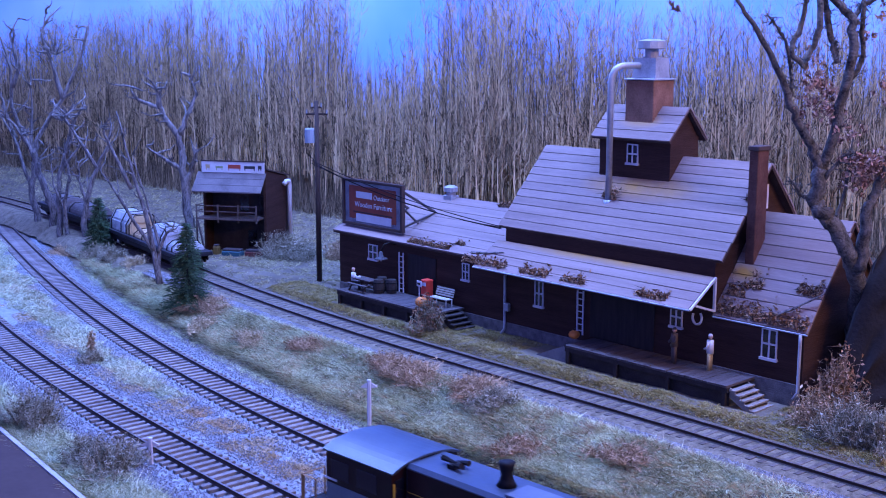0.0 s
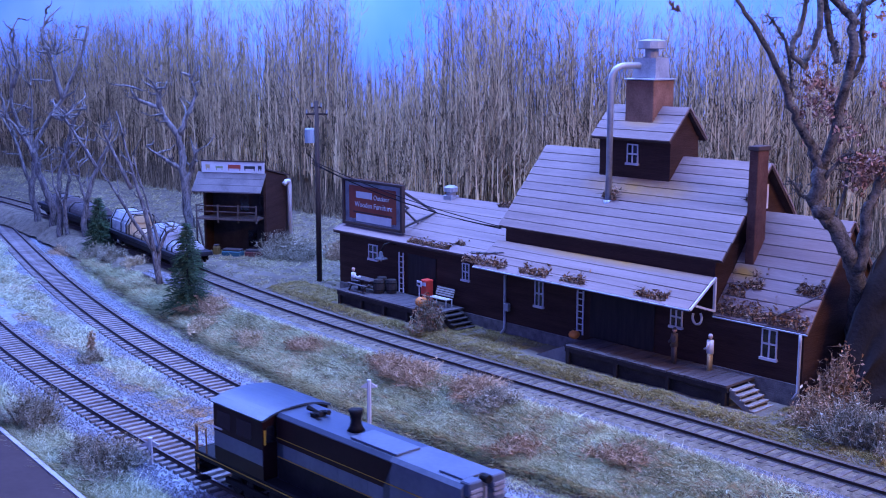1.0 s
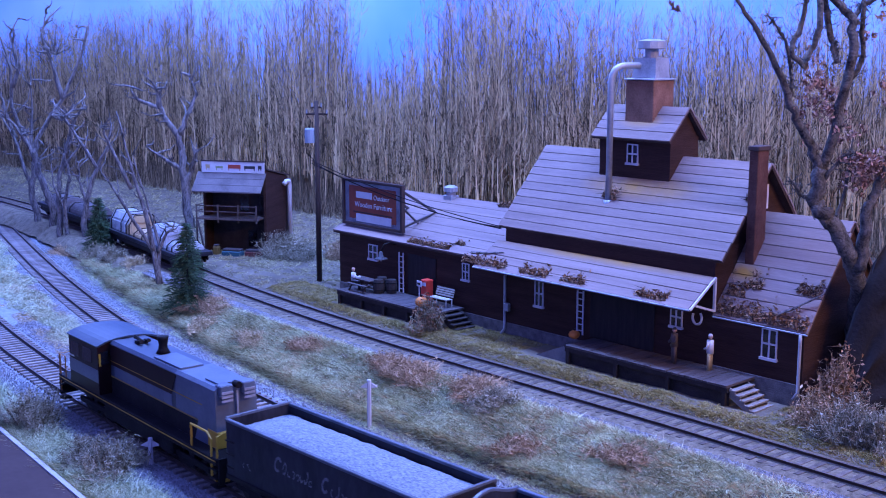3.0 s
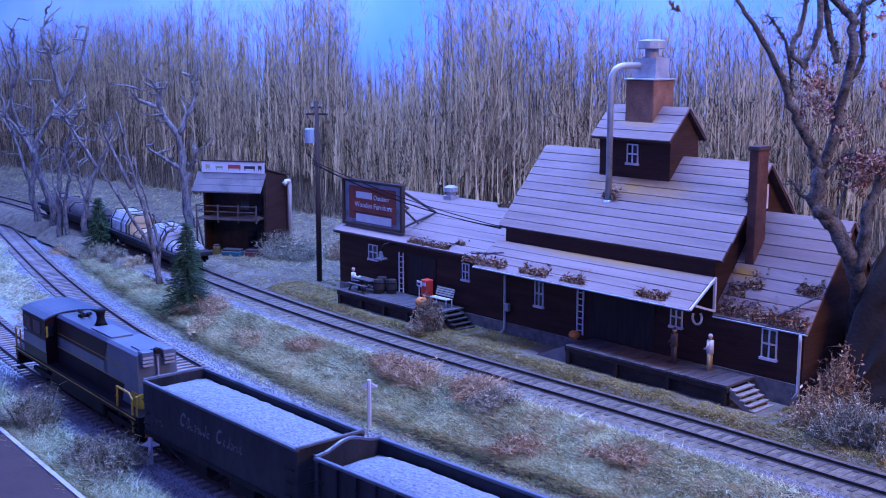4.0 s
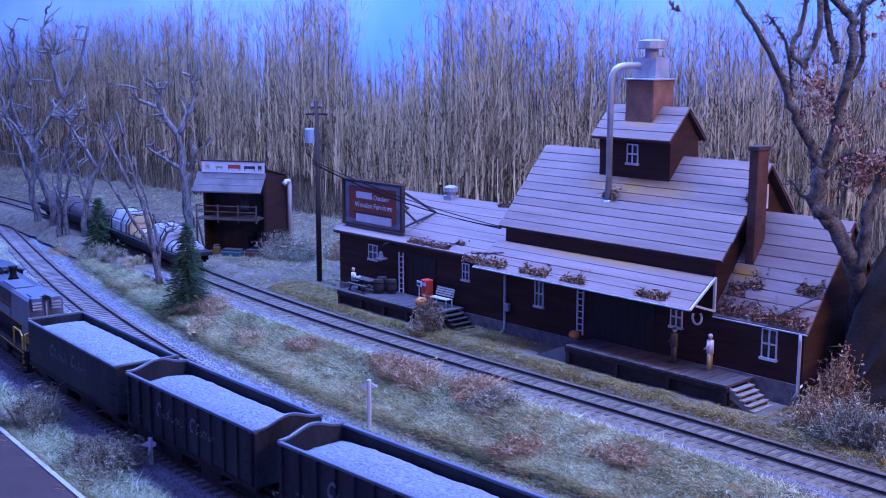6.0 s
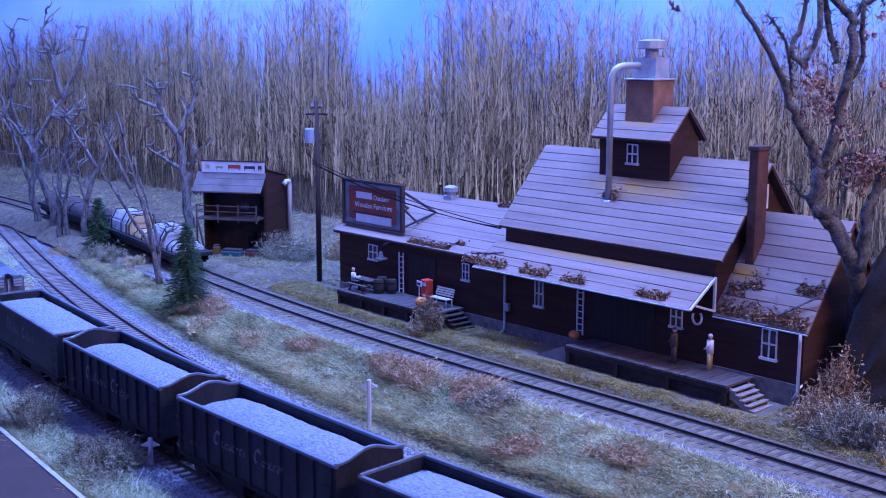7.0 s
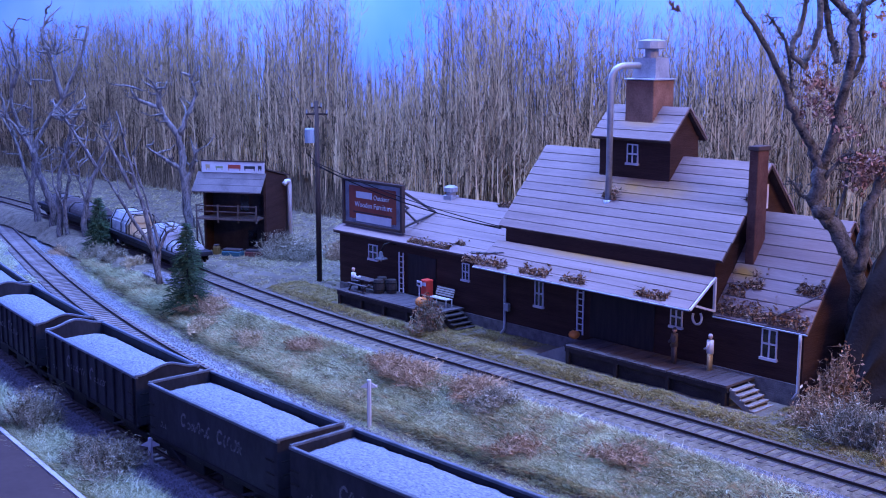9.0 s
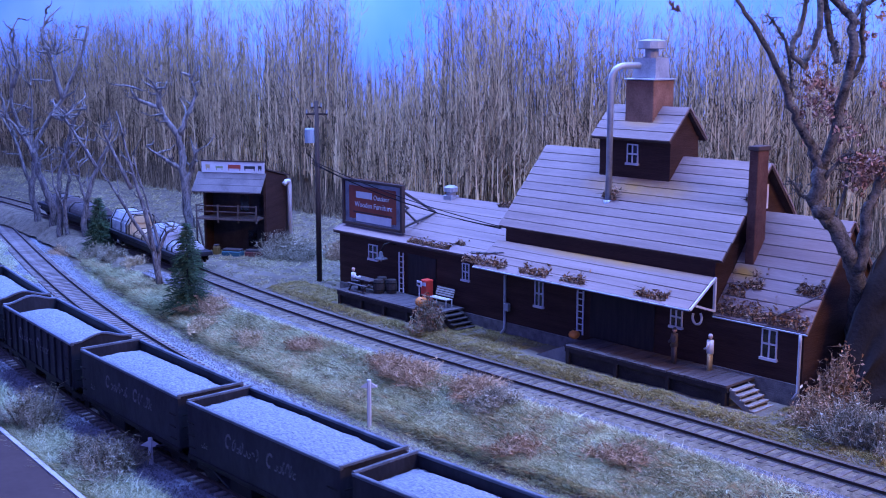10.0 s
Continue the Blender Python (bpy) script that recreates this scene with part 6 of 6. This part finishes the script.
# wall lamp on a curved arm
wl = thing("wall_lamp", "dark gooseneck lamp with a wide shade on the wall", "lamp")
bm = B()
tube(bm, [(-23.7, 0, 4.15), (-23.78, -0.45, 4.3), (-23.85, -0.8, 4.2), (-23.9, -1.0, 3.8)], 0.04, 6)
part("arm", bm, M_BLACK, wl, smooth=True)
bm = B()
lathe(bm, [(0.42, 3.3), (0.4, 3.36), (0.16, 3.46), (0.13, 3.72), (0.06, 3.8)], -23.9, -1.0, 16)
part("shade", bm, plain("dark_grey_enamel", (0.05, 0.055, 0.065)), wl, smooth=True)
bm = B()
lathe(bm, [(0.05, 3.18), (0.1, 3.23), (0.1, 3.3)], -23.9, -1.0, 10)
part("bulb", bm, M_WHITE, wl)
# ring under the awning
bm = B()
tube(bm, [(-0.7 + 0.26 * math.cos(a), -0.3, 3.55 + 0.32 * math.sin(a)) for a in [math.radians(q) for q in range(150, 421, 20)]], 0.06, 6)
tagged(part("pipe_hoop", bm, M_WHITE, label="white bent pipe hoop fixed to the wall"), category="pipe")


# ---- white marker posts ----
def marker(at, h, label):
    top = thing("marker_post", label, "marker post", at, group="marker posts")
    bm = B()
    tube(bm, [(0, 0, -0.2), (0, 0, h)], 0.1, 6)
    part("post", bm, M_WHITE, top)
    bm = B()
    c = h - 0.35
    for s in (-1, 1):
        a = RT * s
        solid(bm, [a * 0.08 + Vector((0, -0.03, c - 0.05)), a * 0.36 + Vector((0, -0.03, c)), a * 0.36 + Vector((0, -0.03, c + 0.06)), a * 0.08 + Vector((0, -0.03, c + 0.22))],
              [a * 0.08 + Vector((0, 0.03, c - 0.05)), a * 0.36 + Vector((0, 0.03, c)), a * 0.36 + Vector((0, 0.03, c + 0.06)), a * 0.08 + Vector((0, 0.03, c + 0.22))])
    part("cross_arm", bm, M_WHITE, top)


marker((-9.4, -13.4, -0.95), 2.07, "white wooden marker post with a stub arm in the grass")
marker((-11.45, -23.45, -1.0), 1.12, "short white marker post beside the front track")


# ---- shed with balcony ----
M_SLATE = mat("dark_shed_roof_board", (0.07, 0.06, 0.062), (0.14, 0.12, 0.12), 1.0, 0.8, 0.3)


def shed():
    top = thing("shed", "dark brown two-storey shed with balcony and furniture sign", "shed", tuple(spot(-18.9, 89.8, 0.2)), 34.0)
    w, d, h = 5.3, 4.6, 6.8
    for x0, x1, y0, y1 in ((0, w, d - 0.2, d), (0, 0.2, 0, d - 0.2), (w - 0.2, w, 0, d - 0.2)):
        bm = B()
        hh = h - 0.6 if y0 > 1 else h
        if y0 > 1:
            box(bm, x0, x1, y0, y1, 0, h - 1.0)
        else:
            solid(bm, [(x0, 0, 0), (x0, d - 0.2, 0), (x0, d - 0.2, h - 0.95), (x0, 0, h - 0.1)], [(x1, 0, 0), (x1, d - 0.2, 0), (x1, d - 0.2, h - 0.95), (x1, 0, h - 0.1)])
        part("wall", bm, M_WALL, top)
    bm = B()
    box(bm, 0.2, w - 0.2, 1.3, 1.4, 0, h - 0.6)
    part("wall", bm, M_DARKWOOD, top, "dark recessed front wall")
    bm = B()
    solid(bm, [(-0.1, 0.1, h - 0.05), (w + 0.1, 0.1, h - 0.05), (w + 0.1, d + 0.2, h - 0.95), (-0.1, d + 0.2, h - 0.95)], [(-0.1, 0.1, h + 0.07), (w + 0.1, 0.1, h + 0.07), (w + 0.1, d + 0.2, h - 0.83), (-0.1, d + 0.2, h - 0.83)])
    part("roof", bm, M_EDGE, top)
    for i in range(3):
        a, b = i / 3, (i + 1) / 3 - 0.02
        y0, z0, y1, z1 = -1.3 + 1.3 * a, h - 1.75 + 1.4 * a, -1.3 + 1.3 * b, h - 1.75 + 1.4 * b
        bm = B()
        solid(bm, [(-0.35, y0, z0), (w + 0.1, y0, z0), (w + 0.1, y1, z1), (-0.35, y1, z1)], [(-0.35, y0, z0 + 0.1), (w + 0.1, y0, z0 + 0.1), (w + 0.1, y1, z1 + 0.1), (-0.35, y1, z1 + 0.1)])
        part("awning_board", bm, M_SLATE, top)
    bm = B()
    box(bm, 0.0, w - 0.05, -0.12, -0.02, h - 0.3, h + 0.55)
    sg = part("sign_board", bm, M_WHITE, top, "white sign board with small furniture pictures")
    bm = B()
    box(bm, -0.05, w, -0.16, 0.02, h + 0.55, h + 0.65)
    part("sign_frame", bm, M_EDGE, top)
    for x, ww, hh, m in ((0.35, 0.35, 0.5, C_TAN), (1.2, 0.6, 0.3, plain("dull_green_paint", (0.25, 0.3, 0.16))), (2.25, 1.05, 0.55, plain("sofa_red_paint", (0.32, 0.06, 0.04))), (3.6, 0.9, 0.4, C_DK), (4.75, 0.3, 0.5, C_DK)):
        bm = B()
        box(bm, x, x + ww, -0.14, -0.121, h - 0.12 + 0.15, h - 0.12 + 0.15 + hh * 0.55)
        box(bm, x + 0.03, x + 0.09, -0.14, -0.121, h - 0.12, h + 0.03)
        box(bm, x + ww - 0.09, x + ww - 0.03, -0.14, -0.121, h - 0.12, h + 0.03)
        part("furniture_picture", bm, m, sg)
    # balcony
    bm = B()
    box(bm, -0.1, w - 0.3, -1.2, 1.3, 2.9, 3.05)
    part("balcony_floor", bm, M_TIE, top)
    for z in (3.55, 4.0):
        bm = B()
        tube(bm, [(-0.1, -1.15, z), (w - 0.35, -1.15, z)], 0.05, 4)
        tube(bm, [(-0.1, -1.15, z), (-0.1, 0.0, z)], 0.05, 4)
        part("rail", bm, M_TIE, top)
    for x in (-0.1, 1.7, 3.4, w - 0.4):
        bm = B()
        box(bm, x, x + 0.1, -1.2, -1.1, 0 if x < 0 else 2.7, 4.1)
        part("post", bm, M_TIE, top)
    bm = B()
    tube(bm, [(0.15, -1.4, 2.9), (0.95, -1.8, 0.1)], 0.08, 4)
    part("stair_rail", bm, M_DECK, top)
    bm = B()
    box(bm, 0.6, w + 0.2, -2.4, 0.0, -0.3, 0.0)
    part("deck", bm, M_DECK, top, "low plank deck")
    for x, z in ((2.6, 3.3), (4.2, 3.3), (3.2, 0.5)):
        bm = B()
        box(bm, x, x + 0.7, 1.24, 1.295, z, z + 1.3)
        part("window", bm, M_GLASS, top)
    bm = B()
    tube(bm, [(w + 0.2, d - 1.4, 5.3), (w + 0.35, d - 1.2, 5.55), (w + 0.35, d - 0.7, 5.5), (w + 0.35, d - 0.6, 5.2), (w + 0.35, d - 0.6, 1.2)], 0.2, 8)
    part("duct_pipe", bm, M_WHITE, top, "white bent duct", True)
    return top


sh = shed()
for x, y, ww, dd, hh, c, lab in ((1.2, -1.2, 0.5, 0.5, 0.8, (0.14, 0.1, 0.03), "yellow drum on the shed deck"), (2.0, -1.3, 1.6, 0.8, 0.5, (0.03, 0.1, 0.13), "teal covered bundle on the shed deck"), (3.9, -1.2, 1.4, 0.8, 0.5, (0.12, 0.03, 0.026), "dark red crate on the shed deck")):
    ob = thing("crate", lab, "crate", group="goods at the shed")
    ob.matrix_world = sh.matrix_world @ Matrix.Translation(tk((x, y, 0)))
    bm = B()
    box(bm, 0, ww, 0, dd, 0, hh, 0.08)
    part("body", bm, plain("goods_paint", c), ob)
    bm = B()
    box(bm, 0.05, ww - 0.05, 0.05, dd - 0.05, hh, hh + 0.15, 0.04)
    part("cover", bm, M_DECK, ob)


# ---- flat cars with wrapped loads on the siding ----
def flat_car(x, L, label, loads):
    a, b = Vector((x - L / 3, y_siding(x - L / 3), 0)), Vector((x + L / 3, y_siding(x + L / 3), 0))
    m = (a + b) / 2
    top = thing("flat_car", label, "railway car", (m.x, m.y, Z_SIDING), math.degrees(math.atan2(b.y - a.y, b.x - a.x)), "flat cars")
    bm = B()
    box(bm, -L / 2, L / 2, -1.45, 1.45, 0.95, 1.25, 0.03)
    part("deck", bm, M_HOPPER, top)
    for s in (-1, 1):
        bm = B()
        box(bm, -L / 2 + 0.5, L / 2 - 0.5, min(s * 1.2, s * 1.3), max(s * 1.2, s * 1.3), 0.55, 0.95)
        part("side_sill", bm, M_BLACK, top)
    for s in (-1, 1):
        truck(top, s * (L / 2 - 1.6))
    return top


M_WRAP = mat("white_wrapping", (0.2, 0.21, 0.22), (0.44, 0.45, 0.46), 0.7, 0.5, 0.5)
M_PLY = mat("raw_timber", (0.3, 0.2, 0.1), (0.5, 0.36, 0.2), 0.6, 0.8, 0.2)


def bundle(car, x, ln, h, label, material):
    top = thing("wrapped_bundle", label, "lumber bundle", group="loads on the flat cars")
    top.matrix_world = car.matrix_world @ Matrix.Translation(tk((x, 0, 1.25)))
    bm = B()
    solid(bm, [(-ln / 2, -1.22, 0), (ln / 2, -1.22, 0), (ln / 2, 1.22, 0), (-ln / 2, 1.22, 0)], [(-ln / 2 + 0.1, -1.12, h * 0.55), (ln / 2 - 0.1, -1.12, h * 0.55), (ln / 2 - 0.1, 1.12, h * 0.55), (-ln / 2 + 0.1, 1.12, h * 0.55)])
    bmesh.ops.bevel(bm, geom=bm.edges[:], offset=0.08, segments=2, affect="EDGES")
    part("crate_base", bm, material, top)
    bm = B()
    solid(bm, [(-ln / 2 + 0.12, -1.08, h * 0.55), (ln / 2 - 0.12, -1.08, h * 0.55), (ln / 2 - 0.12, 1.08, h * 0.55), (-ln / 2 + 0.12, 1.08, h * 0.55)], [(-ln / 2 + 0.3, -0.7, h), (ln / 2 - 0.3, -0.7, h), (ln / 2 - 0.3, 0.7, h), (-ln / 2 + 0.3, 0.7, h)])
    bmesh.ops.bevel(bm, geom=bm.edges[:], offset=0.12, segments=2, affect="EDGES")
    part("tarpaulin", bm, material, top)
    for s in (-0.3, 0.3):
        bm = B()
        pts = [(s * ln, -1.25, 0), (s * ln, -1.22, h * 0.5), (s * ln, -0.75, h + 0.02), (s * ln, 0.75, h + 0.02), (s * ln, 1.25, 0)]
        tube(bm, pts, 0.05, 4)
        part("tie_strap", bm, M_BLACK, top)


car = flat_car(-50.0, 16.5, "black flat car loaded with white wrapped lumber", 3)
for x, ln, h, m in ((-5.4, 4.0, 1.55, M_WRAP), (-2.6, 1.2, 1.5, M_PLY), (-0.2, 3.0, 0.6, M_PLY), (3.6, 3.9, 1.5, M_WRAP), (6.6, 1.6, 0.7, M_WRAP)):
    bundle(car, x, ln, h, "stacked lumber bundle wrapped in white sheet" if m is M_WRAP else "stacked raw timber bundle tied with black straps", m)
car = flat_car(-69.6, 15.0, "black flat car with low sheeted load under bare trees", 2)
for x, ln, h in ((-3.4, 5.5, 0.9), (3.4, 5.8, 0.8)):
    bundle(car, x, ln, h, "low lumber bundle under a dark grey sheet", M_SLATE)


# ---- made-up near-black mound for the deep shade beyond the factory's end ----
def shade_bank():
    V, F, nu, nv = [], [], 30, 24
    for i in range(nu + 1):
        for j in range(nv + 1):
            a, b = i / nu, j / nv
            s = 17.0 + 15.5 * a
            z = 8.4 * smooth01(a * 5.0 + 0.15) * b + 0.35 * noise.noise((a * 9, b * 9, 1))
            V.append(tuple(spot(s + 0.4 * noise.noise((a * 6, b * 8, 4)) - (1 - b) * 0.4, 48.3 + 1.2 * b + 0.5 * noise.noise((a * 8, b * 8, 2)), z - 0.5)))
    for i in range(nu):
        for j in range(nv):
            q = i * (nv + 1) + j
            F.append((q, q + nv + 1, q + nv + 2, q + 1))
    tagged(raw("shade_bank", V, F, mat("near_black_shade", (0.009, 0.009, 0.011), (0.02, 0.019, 0.021), 1.5, 0.95, 0.5), smooth=True), "added near-black mound standing in for deep shade beside the factory", "bank", kind="structure")


shade_bank()


motions()
